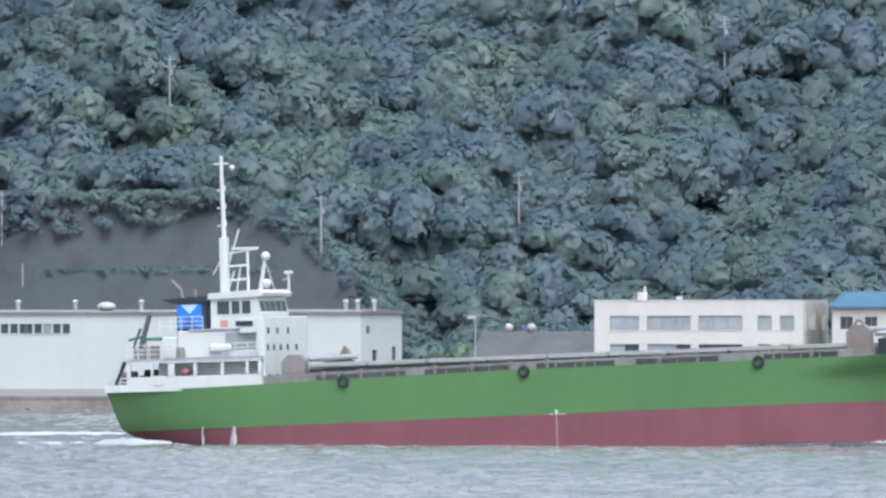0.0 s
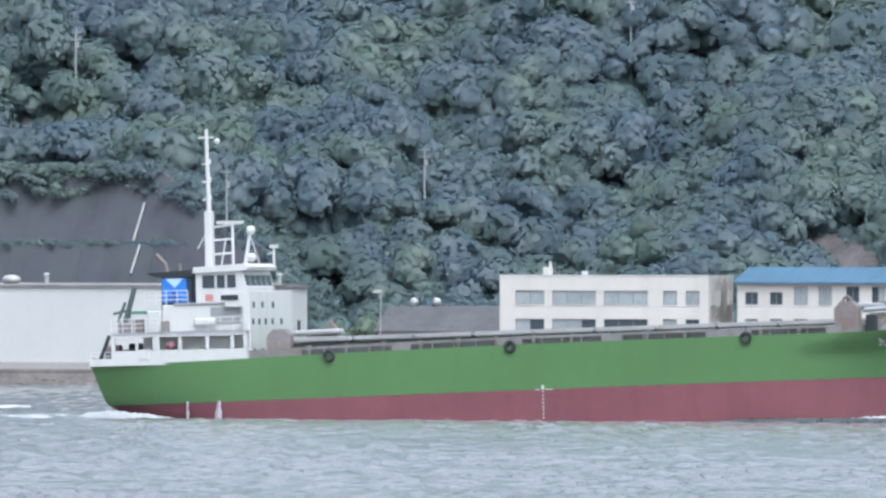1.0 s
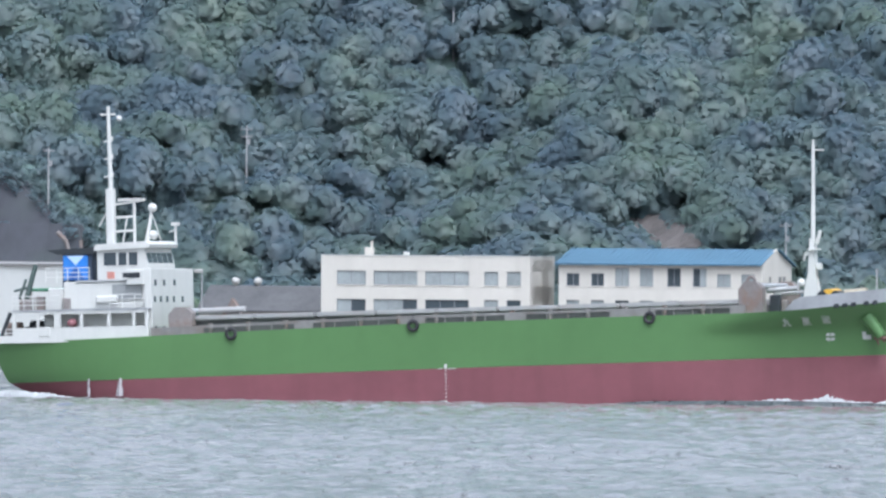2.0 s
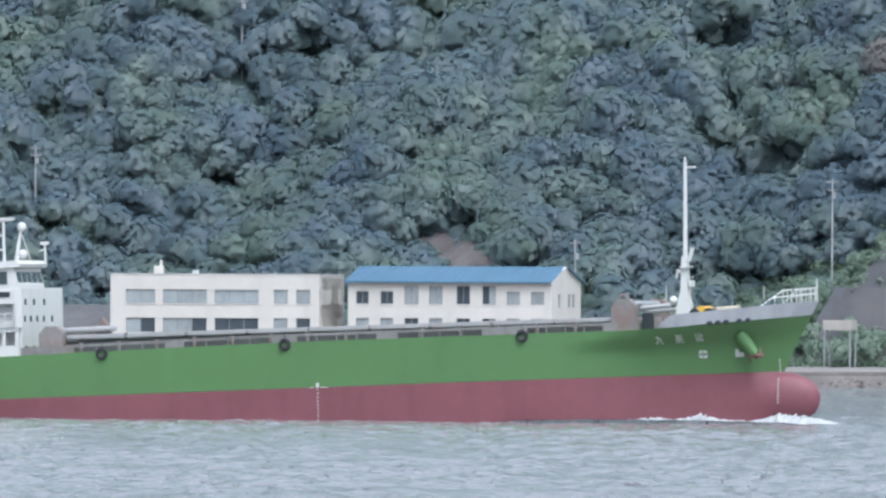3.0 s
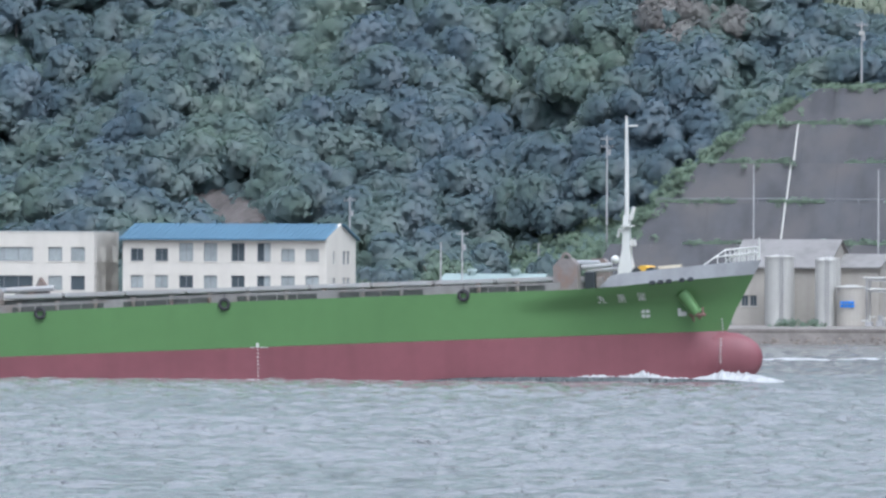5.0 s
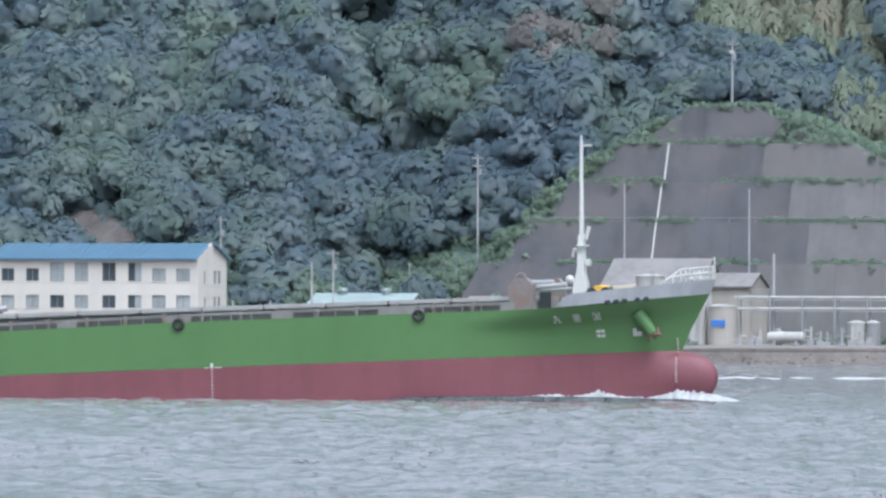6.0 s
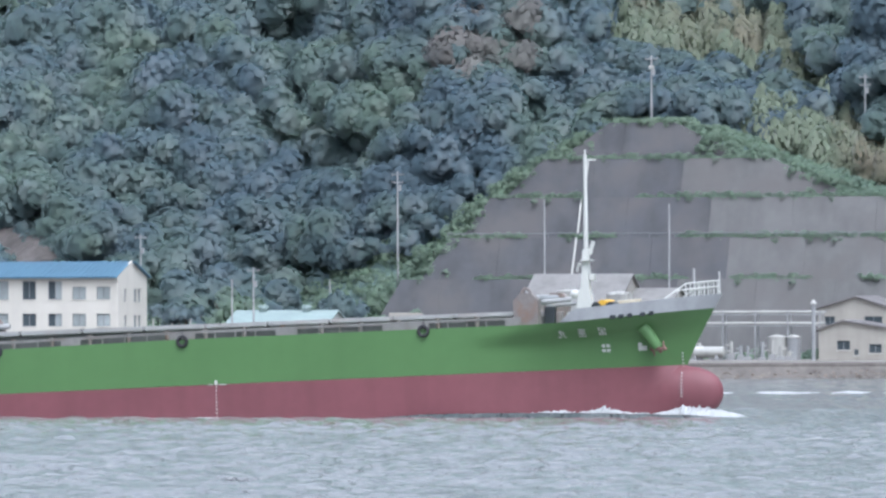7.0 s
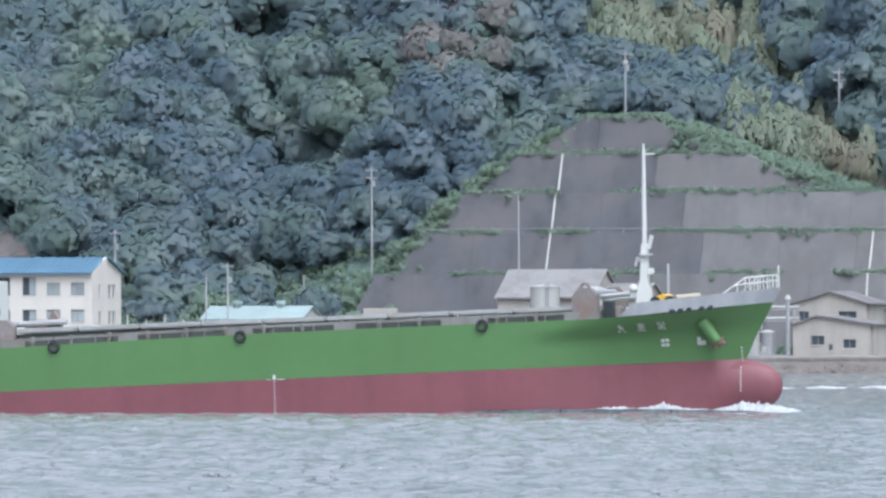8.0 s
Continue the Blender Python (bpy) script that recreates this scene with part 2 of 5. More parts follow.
def sea():
    rng = np.random.default_rng(3)
    xs = np.concatenate([[-9000, -3000, -900, -300, -150], np.arange(-75, 170, 0.5), [230, 400, 1000, 3000, 9000]])
    ys = np.concatenate([[-3000, -300, 0, 100, 250, 340, 400], np.arange(430, 960, 1.0), np.arange(960, 1300, 3.0), [1400, 2000, 9000]])
    X, Y = np.meshgrid(xs, ys, indexing="ij")
    Z = np.zeros_like(X)
    for k in range(70):
        wl = 1.5 * (1.033 ** k) * rng.uniform(0.9, 1.1) if k < 45 else rng.uniform(1.4, 4)
        th = radians(rng.normal(-70, 38))
        amp = 0.0095 * wl ** 0.75 * (1 if wl < 3 else 0.62 if wl < 5 else 0.4)
        ph = rng.uniform(0, 6.28)
        q = 2 * math.pi / wl * (X * math.cos(th) + Y * math.sin(th)) + ph
        Z += amp * (np.sin(q) + 0.25 * np.sin(2 * q + 0.6))
    patch = 0.68 + 0.2 * np.sin(X * 0.035 + 1.1) * np.sin(Y * 0.021 + X * 0.012)
    fade = np.clip((X + 80) / 12, 0, 1) * np.clip((175 - X) / 12, 0, 1) * np.clip((Y - 420) / 20, 0, 1) * np.clip((1290 - Y) / 60, 0, 1)
    Z *= fade * patch
    ob = sheet("water", np.stack([X, Y, Z], -1).reshape(-1, 3), grid_faces(len(xs), len(ys)), water_material(), True)
    return tagged(ob, "choppy grey-blue sea surface in a strait", "water", kind="structure")


water = sea()

# ---------------------------------------------------------------- land: p runs along the shore, q inland
LAND = pose(-45.8, 1375, 0, 0, 0, -20)


# crest lines of the two walled cuttings in the hill
CUT_EAST = [(132, 1.5), (141, 10.4), (147.5, 15.2), (151.4, 19.8), (156.7, 24.3), (163.4, 28.5), (172, 28.7), (183, 24.6), (196, 20.0), (207, 16.5), (240, 13.0), (260, 1.5)]
CUT_WEST = [(-90, 24.0), (6, 24.0), (13, 22.5), (22, 15.0), (29, 8.0), (34, 1.5)]


def ground_height(p, q):
    """Hill behind the flat coastal strip: spurs, gullies, and two steep cuttings."""
    foot = 36 + 7 * np.sin(p * 0.045 + 0.4) + 4 * np.sin(p * 0.11 + 2)
    up = np.maximum(q - foot, 0)
    lift = 0.60 + 0.08 * np.sin(p * 0.035 + 1.8) + 0.06 * np.sin(p * 0.083 + q * 0.03)
    gully = 9 * np.exp(-((p - 50 - 0.25 * up) / 12.0) ** 2) + 7 * np.exp(-((p - 126 + 0.15 * up) / 10.0) ** 2) + 4 * np.exp(-((p - 84 - 0.1 * up) / 8.0) ** 2)
    hill = 1.5 + up * lift - np.minimum(gully, up * 0.33) + 1.2 * np.sin(p * 0.21 + q * 0.13) * np.clip(up / 10, 0, 1)
    steep = 1.5 + 1.45 * np.maximum(q - 34.2, 0)
    for crest in (CUT_EAST, CUT_WEST):
        c = np.interp(p, [r[0] for r in crest], [r[1] for r in crest])
        hill = np.maximum(hill, np.minimum(steep, c))
    return hill


def coast(p):
    return np.minimum(-133.2 + 0.471 * p, 4.0)


def land():
    ps = np.concatenate([[-2500, -1200, -500], np.arange(-200, 420, 3.0), [900, 2500, 5000]])
    qs = np.concatenate([np.arange(8, 32, 6), np.arange(32, 70, 1.5), np.arange(70, 260, 5), [300, 500, 1500, 5000]])
    P, Q = np.meshgrid(ps, qs, indexing="ij")
    Z = ground_height(P, np.minimum(Q, 230))
    edge, mid = coast(ps), (coast(ps) + 8) / 2
    P = np.concatenate([ps[:, None], ps[:, None], P], 1)
    Q = np.concatenate([edge[:, None], mid[:, None], Q], 1)
    Z = np.concatenate([np.full((len(ps), 2), 1.45), Z], 1)
    ob = sheet("ground", np.stack([P, Q, Z], -1).reshape(-1, 3), grid_faces(*P.shape), M_SOIL, True)
    ob.data.materials.append(M_YARD)
    along = np.arange(len(ob.data.polygons)) % (P.shape[1] - 1)
    ob.data.polygons.foreach_set("material_index", (along < 5).astype(np.int32))
    ob.matrix_basis = LAND
    tagged(ob, "wooded hill rising behind a flat strip of shore", "ground", kind="structure")
    # sea wall and rubble bank along the waterline
    bm = bmesh.new()
    prism(bm, [(0, 1.52), (0.9, 1.52), (0.9, -2.5), (-2.2, -2.5), (-1.9, -0.1), (-0.3, 1.1), (-0.3, 1.3), (-0.1, 1.3)], -1500, 1500)
    w = part("sea_wall", bm, M_QUAY)
    w.matrix_basis = pose(-46, 1254, 0, 0, 0, 5.2) @ pose(0, 0, 0, 0, 0, 90)
    tagged(w, "stained concrete and stone bank along the shore", "sea wall", kind="structure")
    rng = np.random.default_rng(8)
    vs, fs = [], []
    ico = bmesh.new()
    bmesh.ops.create_icosphere(ico, subdivisions=1, radius=1)
    base = np.array([v.co[:] for v in ico.verts])
    tri = np.array([[v.index for v in f.verts] for f in ico.faces])
    ico.free()
    for i in range(4200):
        u = rng.uniform(-30, 215)
        d = rng.uniform(0, 1)
        r = rng.uniform(0.1, 0.3)
        v = base * (1 + rng.uniform(-0.3, 0.3, (len(base), 1))) * [r, r, r * 0.7] + [u, 0.15 - 2.2 * d, 1.15 - 1.45 * d]
        fs.append(tri + len(base) * i)
        vs.append(v)
    ob = sheet("rubble", np.concatenate(vs), np.concatenate(fs), M_STONE)
    ob.matrix_basis = pose(-46, 1254, 0, 0, 0, 5.2)
    tagged(ob, "brownish rubble stones at the water's edge", "stones", kind="stuff")


land()

# ---------------------------------------------------------------- woods
def clump_mesh():
    bm = bmesh.new()
    bmesh.ops.create_icosphere(bm, subdivisions=1, radius=1)
    out = np.array([v.co[:] for v in bm.verts]), np.array([[v.index for v in f.verts] for f in bm.faces])
    bm.free()
    return out


CLUMP = clump_mesh()
SKYWARD = np.array([0, -0.3, 0.7])


def unit(a):
    return a / np.linalg.norm(a, axis=1)[:, None]


def crown_sprays(rng, n, size, filled=True):
    """A crown of uneven leafy clumps with loose sprays, small tilted triangles, standing out of them."""
    m = 13 if filled else 5
    lobes = rng.normal(size=(m, 3)) * [0.5, 0.5, 0.36]
    lobes[:, 2] = np.clip(lobes[:, 2], -0.7, 0.36)
    rad = rng.uniform(0.27, 0.46, m) if filled else rng.uniform(0.4, 0.6, m)
    pick = rng.choice(m, n, p=rad ** 2 / (rad ** 2).sum())
    d = rng.normal(size=(n, 3))
    d += [0, -0.3, 0.4]
    d = unit(d)
    c = lobes[pick] + d * (rad[pick] * rng.uniform(0.95, 1.06, n))[:, None]
    nrm = unit(d + rng.normal(0, 0.17, (n, 3)))
    t = unit(np.cross(nrm, rng.normal(size=(n, 3))))
    b = np.cross(nrm, t)
    s = size * rng.uniform(0.65, 1.35, n)[:, None]
    v = np.stack([c - t * s, c + t * s * 0.8 - b * s * 0.7, c + b * s * 1.1 + t * s * 0.4], 1).reshape(-1, 3)
    soft = np.repeat(unit(d * 0.5 + c * 0.45 + nrm * 0.06 + SKYWARD), 3, 0)
    if not filled:
        return v, soft
    ib, it = CLUMP
    vs, ns = [v], [soft]
    for i in range(m):
        lump = ib * rad[i] * (0.93 + rng.uniform(-0.08, 0.08, (len(ib), 1)))
        vs.append((lobes[i] + lump)[it].reshape(-1, 3))
        ns.append(unit(ib * 0.55 + rng.normal(0, 0.16, ib.shape) + lobes[i] * 0.35 + SKYWARD)[it].reshape(-1, 3))
    return np.concatenate(vs), np.concatenate(ns)


def soften(ob, normals):
    """Sprays shade with the roundness of the crown that they sit on."""
    at = ob.data.attributes.new("custom_normal", 'FLOAT_VECTOR', 'POINT')
    at.data.foreach_set("vector", np.ascontiguousarray(normals, np.float32).ravel())


def woods(name, spots, material, label, category, seed, n=1300, size=0.07, filled=True):
    rng = np.random.default_rng(seed)
    kinds = [crown_sprays(rng, n, size, filled) for _ in range(16)]
    vs, ns = [], []
    for x, y, z, r, h in spots:
        k, nr = kinds[rng.integers(len(kinds))]
        a = rng.uniform(-0.5, 0.5)
        ca, sa = math.cos(a), math.sin(a)
        vs.append(np.stack([(k[:, 0] * ca - k[:, 1] * sa) * r, (k[:, 0] * sa + k[:, 1] * ca) * r, k[:, 2] * h], 1) + [x, y, z])
        ns.append(nr)
    v = np.concatenate(vs)
    ob = sheet(name, v, np.arange(len(v)).reshape(-1, 3), material, True)
    soften(ob, np.concatenate(ns))
    ob.matrix_basis = LAND
    return tagged(ob, label, category, kind="stuff")


def cutting(p, q, margin=1.5, deep=56):
    """True on and near the walled cuttings."""
    z = float(ground_height(p, q))
    for crest, a, b in ((CUT_EAST, 133, 250), (CUT_WEST, -90, 35)):
        if a < p < b and q < deep and z < interp(p, crest) + margin:
            return True
    return False


def bare(p, q):
    """Bare scars in the woods, with the low ground just below them."""
    brown = ((p - 91.0 - 0.36 * (54 - q)) / 9.0) ** 2 + ((q - 48) / 13) ** 2 < 1
    pale = abs(p + 19.5 - 0.36 * (72.5 - q)) < 2.6 and 50 < q < 75
    return brown or pale


# utility poles that stand among the trees; the scrub round them is kept low
HILL_POLES = [(-13.77, 74.5), (32.77, 71.0), (48.24, 102.75), (18.75, 40.5), (141.41, 39.5), (188.65, 73.5), (108.68, 45.25)]


def trimmed(p, q):
    return any(abs(p - a - 0.36 * (b - q)) < 3.2 and b - 11 < q < b + 2 for a, b in HILL_POLES)


BAMBOO_LINE = [(148, 42), (158, 38.7), (172, 34.6), (182, 30.0), (189, 24.6), (200, 16.0)]


def bamboo(p, q):
    return p > 148 and (-4.0 if p < 168 else -5.5) < float(ground_height(p, q)) - interp(p, BAMBOO_LINE) < 4.2 + 1.2 * math.sin(p * 0.4)


def forest_spots(seed):
    rng = np.random.default_rng(seed)
    trees, canes, browns = [], [], []
    for q in np.arange(32, 150, 2.9):
        for p in np.arange(-50, 206, 3.7):
            pp, qq = p + rng.uniform(-2.4, 2.4), q + rng.uniform(-2.0, 2.0)
            z = float(ground_height(pp, qq))
            r = rng.choice([2.4, 3.2, 4.1, 5.0, 6.0], p=[0.16, 0.27, 0.29, 0.19, 0.09]) * rng.uniform(0.86, 1.08)
            r = min(r, 2.0) if trimmed(pp, qq) else r
            spot = (pp, qq, z + 0.25 * r + rng.uniform(0, 0.6), r * 1.2, r * rng.uniform(1.0, 1.25))
            shoulder = 121 < pp < 150 and z < 14.5 and qq < 62
            if (shoulder and rng.uniform() > 0.12) or z < 1.7 or z > 50 or cutting(pp, qq) or (pp > 133 and cutting(pp + 1.5, qq, 3.2, 59)) or bare(pp, qq):
                continue
            if math.hypot(pp - 138, (qq - 82) * 0.8) < 3.6:
                browns.append(spot)
            elif bamboo(pp, qq):
                canes.append((pp, qq, z + 1.8, 2.0, rng.uniform(3.6, 5.6)))
                canes.append((pp + 2.4, qq + 1.6, z + 0.5, 1.9, rng.uniform(2.5, 4.5)))
                canes.append((pp - 1.6, qq + 2.4, z + 0.5, 1.8, rng.uniform(2.5, 4.5)))
            else:
                trees.append(spot)
    return trees, canes, browns


TREES, CANES, BROWNS = forest_spots(5)
woods("woods", TREES, M_HAZELEAF, "dense broadleaf woods covering the hillside", "woods", 11)
woods("bamboo_grove", CANES, M_BAMBOO, "yellowish green bamboo grove on the ridge above the cutting", "bamboo", 12, 620, 0.115, False)
woods("dying_trees", BROWNS, M_BROWNLEAF, "reddish brown dying trees among the woods", "trees", 13)


def herb_spots():
    """Grass and low shrubs on the berms and the shoulders of the cuttings."""
    rng = np.random.default_rng(21)
    out = []
    for p in np.arange(-40, 236, 1.1):
        for q in np.arange(30, 63, 1.4):
            pp, qq = p + rng.uniform(-0.6, 0.6), q + rng.uniform(-0.8, 0.8)
            z = float(ground_height(pp, qq))
            near = 116 < pp < 151 and qq < 62 and z < 15.5
            if (cutting(pp, qq) and not walled(pp, qq)) or near or (pp > 133 and cutting(pp + 1.5, qq, 3.2, 59) and not walled(pp, qq)):
                r = rng.uniform(0.7, 1.6)
                out.append((pp, qq, z, r, r * rng.uniform(0.6, 1.0)))
    for i in range(210):
        pp, qq = rng.uniform(110, 152), rng.uniform(24, 33)
        if rng.uniform() > (pp - 108) / 60:
            r = rng.uniform(0.9, 2.3)
            out.append((pp, qq, 1.5 + 1.3 * (qq - 24) / 4 + r * 0.4, r, r * 1.1))
    for tiers in (TIERS_EAST, TIERS_WEST):
        for z0, z1, q0, lb, lt, rt, rb in tiers:
            for k in range(34):
                u = k / 34
                for end, a, b in ((-1, lb, lt), (1, rb, rt)):
                    pp, qq = a + (b - a) * u + end * rng.uniform(0.2, 3.2), q0 + (z1 - z0) * 0.45 * u + rng.uniform(-0.3, 1.5)
                    r = rng.uniform(0.6, 1.3)
                    if -42 < pp < 235:
                        out.append((pp, qq, max(float(ground_height(pp, qq)), z0 + (z1 - z0) * u - 1.2) + 0.2, r, r * 0.9))
            p = max(lt, -42)
            while p < min(rt, 232):
                if noise.noise((p * 0.13, z1, 3)) > -0.15:
                    r = rng.uniform(0.4, 1.0)
                    out.append((p, q0 + (z1 - z0) * 0.45 + rng.uniform(0.4, 1.2), z1 + 0.05, r, r * 0.8))
                p += rng.uniform(0.3, 0.75)
    return out


# walls of the cuttings: foot, crest, q of the foot, ends at foot and crest
TIERS_EAST = [(1.5, 10.6, 33.0, 138.0, 142.5, 245, 250), (10.6, 15.4, 38.6, 144.2, 147.4, 222, 226), (15.4, 20.0, 42.3, 148.0, 151.2, 201, 207),
              (20.0, 24.5, 45.9, 152.2, 156.6, 183.5, 194.5), (24.5, 28.7, 49.4, 157.6, 163.6, 171.2, 181.5)]
TIERS_WEST = [(1.5, 15.3, 31.5, -90, -90, 23.5, 29.0), (15.3, 24.4, 39.2, -90, -90, 9.0, 21.5)]


def walled(p, q):
    for tiers in (TIERS_EAST, TIERS_WEST):
        for z0, z1, q0, lb, lt, rt, rb in tiers:
            if q0 - 0.5 < q < q0 + (z1 - z0) * 0.45 + 1.8 and lb < p < rb:
                z = z0 + (q - q0) / 0.45
                u = min(1, max(0, (z - z0) / (z1 - z0)))
                if lb + (lt - lb) * u - 0.5 < p < rb + (rt - rb) * u + 0.5:
                    return True
    return False


def cutting_walls(name, tiers, label, base, new_from=999):
    ob = empty(name, LAND, label=label, category="retaining wall")
    ob["kind"] = "structure"
    for z0, z1, q0, lb, lt, rt, rb in tiers:
        n = max(2, int(round((rb - lb) / 9.5)))
        for i in range(n):
            b0, b1 = lb + (rb - lb) * i / n, lb + (rb - lb) * (i + 1) / n - 0.025
            t0, t1 = min(max(b0, lt), rt), min(max(b1, lt), rt)
            if t1 - t0 < 0.05:
                t0, t1 = (lt, lt + 0.1) if b1 <= lt else (rt - 0.1, rt)
            bm = bmesh.new()
            lean, back = (z1 - z0) * 0.45, 1.7
            a = [bm.verts.new(v) for v in ((b0, q0, z0 - 0.3), (b1, q0, z0 - 0.3), (t1, q0 + lean, z1), (t0, q0 + lean, z1))]
            c = [bm.verts.new(v) for v in ((b0, q0 + lean + back, z0 - 0.3), (b1, q0 + lean + back, z0 - 0.3), (t1, q0 + lean + back, z1), (t0, q0 + lean + back, z1))]
            for f in (a, c[::-1], (a[0], a[1], c[1], c[0]), (a[1], a[2], c[2], c[1]), (a[2], a[3], c[3], c[2]), (a[3], a[0], c[0], c[3])):
                bm.faces.new(f)
            part("panel", bm, M_CONCNEW if (b0 + b1) / 2 > new_from else base, ob)
    return ob


cutting_walls("retaining_wall_east", TIERS_EAST, "stepped grey concrete retaining walls with grassy berms", M_CONC, 178)
cutting_walls("retaining_wall_west", TIERS_WEST, "dark weathered retaining walls behind the warehouse", M_CONCOLD)
HERBS = herb_spots()
climb = random.Random(17)
for i in range(230):    # creepers and bushes over the crest and the face of the old upper wall
    u = climb.random() ** 2.2
    p = climb.uniform(-44, 20)
    z = 24.4 - 6.5 * u * max(0.25, noise.noise((p * 0.12, 2.0, 4.0)) + 0.6)
    r = climb.uniform(0.7, 1.7)
    if p < 9 + (24.4 - z) * 1.3:
        HERBS.append((p, 39.2 + (z - 15.3) * 0.45 - 0.1, z, r, r * 0.8))
woods("grass_and_shrubs", [h for h in HERBS if h[0] > 80], M_GRASS, "bright green grass and shrubs on the berms", "shrubs", 14, 170, 0.15, False)
woods("dark_shrubs", [h for h in HERBS if h[0] <= 80], M_HAZELEAF, "dark green shrubs round the old retaining walls", "shrubs", 15, 170, 0.15, False)


def rock_face(p, q, w, h, seed, material=M_ROCK):
    """A broken scar of bare rock lying on the slope."""
    bm = bmesh.new()
    n, k = 22, 14
    rows = []
    for i in range(n + 1):
        row = []
        for j in range(k + 1):
            u, v = i / n * 2 - 1, j / k * 2 - 1
            edge = 1 + 0.35 * noise.noise((u * 2 + seed, v * 2, 1))
            pp, qq = p + u * w * edge * math.sqrt(max(0.05, 1 - 0.5 * v * v)), q + v * h * edge * math.sqrt(max(0.05, 1 - 0.5 * u * u))
            z = float(ground_height(pp, qq)) + 0.9 * (1 - max(abs(u), abs(v)) ** 3) + 0.5 * noise.noise((pp * 0.7, qq * 0.9, seed)) - (0.9 if max(abs(u), abs(v)) > 0.99 else 0)
            row.append(bm.verts.new((pp, qq, z)))
        rows.append(row)
    for a, b in zip(rows, rows[1:]):
        for j in range(k):
            bm.faces.new((a[j], a[j + 1], b[j + 1], b[j]))
    ob = part("rock_face", bm, material)
    ob.matrix_basis = LAND
    tagged(ob, "bare brownish rock scar on the wooded slope", "rock")


rock_face(91.0, 54.3, 8.5, 6.0, 2)
rock_face(-19.5, 72.5, 1.1, 2.6, 5, M_PALEROCK)


def tree(p, q, h, r, seed):
    """A broadleaf tree: tapered trunk with limbs, crown of many sprays."""
    ob = empty("tree", LAND @ pose(p, q, float(ground_height(p, q)), 0, 0, seed * 47 % 360), label="dark green broadleaf tree at the foot of the hill", category="tree", group="trees at the hill foot")
    bm = bmesh.new()
    tube(bm, (0, 0, -0.5), (0.1, 0, h * 0.55), 0.24, 0.13)
    for i in range(5):
        a = i * 1.26 + seed
        tube(bm, (0.08, 0, h * (0.3 + 0.05 * i)), (r * 0.55 * math.cos(a), r * 0.55 * math.sin(a), h * 0.62), 0.1, 0.04)
    part("trunk", bm, M_BARK, ob)
    v, nr = crown_sprays(np.random.default_rng(seed), 1100, 0.09)
    v = v * [r, r, h * 0.42] + [0, 0, h * 0.5]
    c = sheet("crown", v, np.arange(len(v)).reshape(-1, 3), M_GRASS if seed % 4 == 1 else M_HAZELEAF, True)
    soften(c, nr)
    c.parent = ob


for i, (p, q, h, r) in enumerate(((46, 30, 7.5, 3.2), (52, 33, 9.0, 3.6), (58, 31, 7.0, 3.0), (119, 30, 8.0, 3.4), (123, 33, 10.5, 3.6), (127, 30, 7.0, 3.0), (121, 27, 5.5, 2.4), (131, 31, 6.0, 2.6), (40, 28, 6.5, 2.6), (136, 33, 9.5, 2.8))):
    tree(p, q, h, r, i + 1)

# ---------------------------------------------------------------- the cargo ship: x forward from the stern, z up from the boot line
ship = empty("cargo_ship", label="green and red coastal cargo ship with white deckhouse aft, under way", category="ship")
DECK = [(0, 2.55), (10, 2.78), (19.7, 3.07), (34.4, 3.43), (53.4, 3.67), (61.5, 3.74), (64.8, 3.88), (75.0, 4.62)]
BOOT = [(0, -0.6), (8, -0.5), (42, 0.0), (72, 0.36), (76, 0.38)]    # paint line between green and red
BULWARK = [(64.2, 3.84), (65.3, 4.85), (75.65, 5.73)]


def stem(z):
    return interp(z, [(-5, 71.8), (0, 72.6), (2.0, 73.5), (4.6, 75.0), (5.8, 75.65)])


def stern(z):
    return interp(z, [(-4.5, 6.5), (-2, 3.2), (-0.6, 0.95), (0, 0.7), (2.6, 0.0)])


def half_breadth(s, z, k):
    """k: 0 at the boot line, 1 at the deck edge; negative below."""
    top = max(0.0, min(1.0, k))
    x0, x1 = interp(top, [(0, 56.5), (0.6, 57.2), (1, 61.5)]), stem(z)
    b = 6.0
    if s > x0:
        u = min(1.0, (s - x0) / (x1 - x0))
        b = 6.0 * max(0.0, 1 - u ** interp(top, [(0, 1.3), (0.6, 1.3), (1, 2.0)])) ** (0.92 - 0.12 * top)
    a0 = stern(z)
    if s < 16:
        u = (16 - s) / (16 - a0) if a0 < 16 else 0
        low = 3.9 + 1.35 * min(1, k) ** 0.7 if k >= 0 else 3.9 + 1.8 * z / 4.5
        b = min(b, low + (6.0 - low) * (1 - u ** 2.2)) if k < 1 else min(b, 5.35 + 0.65 * (1 - u ** 2))
    if k < 0 and 60 < s < 73 and abs(z + 1.75) < 2.1:
        b = max(b, 1.25 * math.sqrt(1 - ((z + 1.75) / 2.1) ** 2) * interp(s, [(63, 0.5), (70.5, 1.0)]))
    return max(b, 0.02)


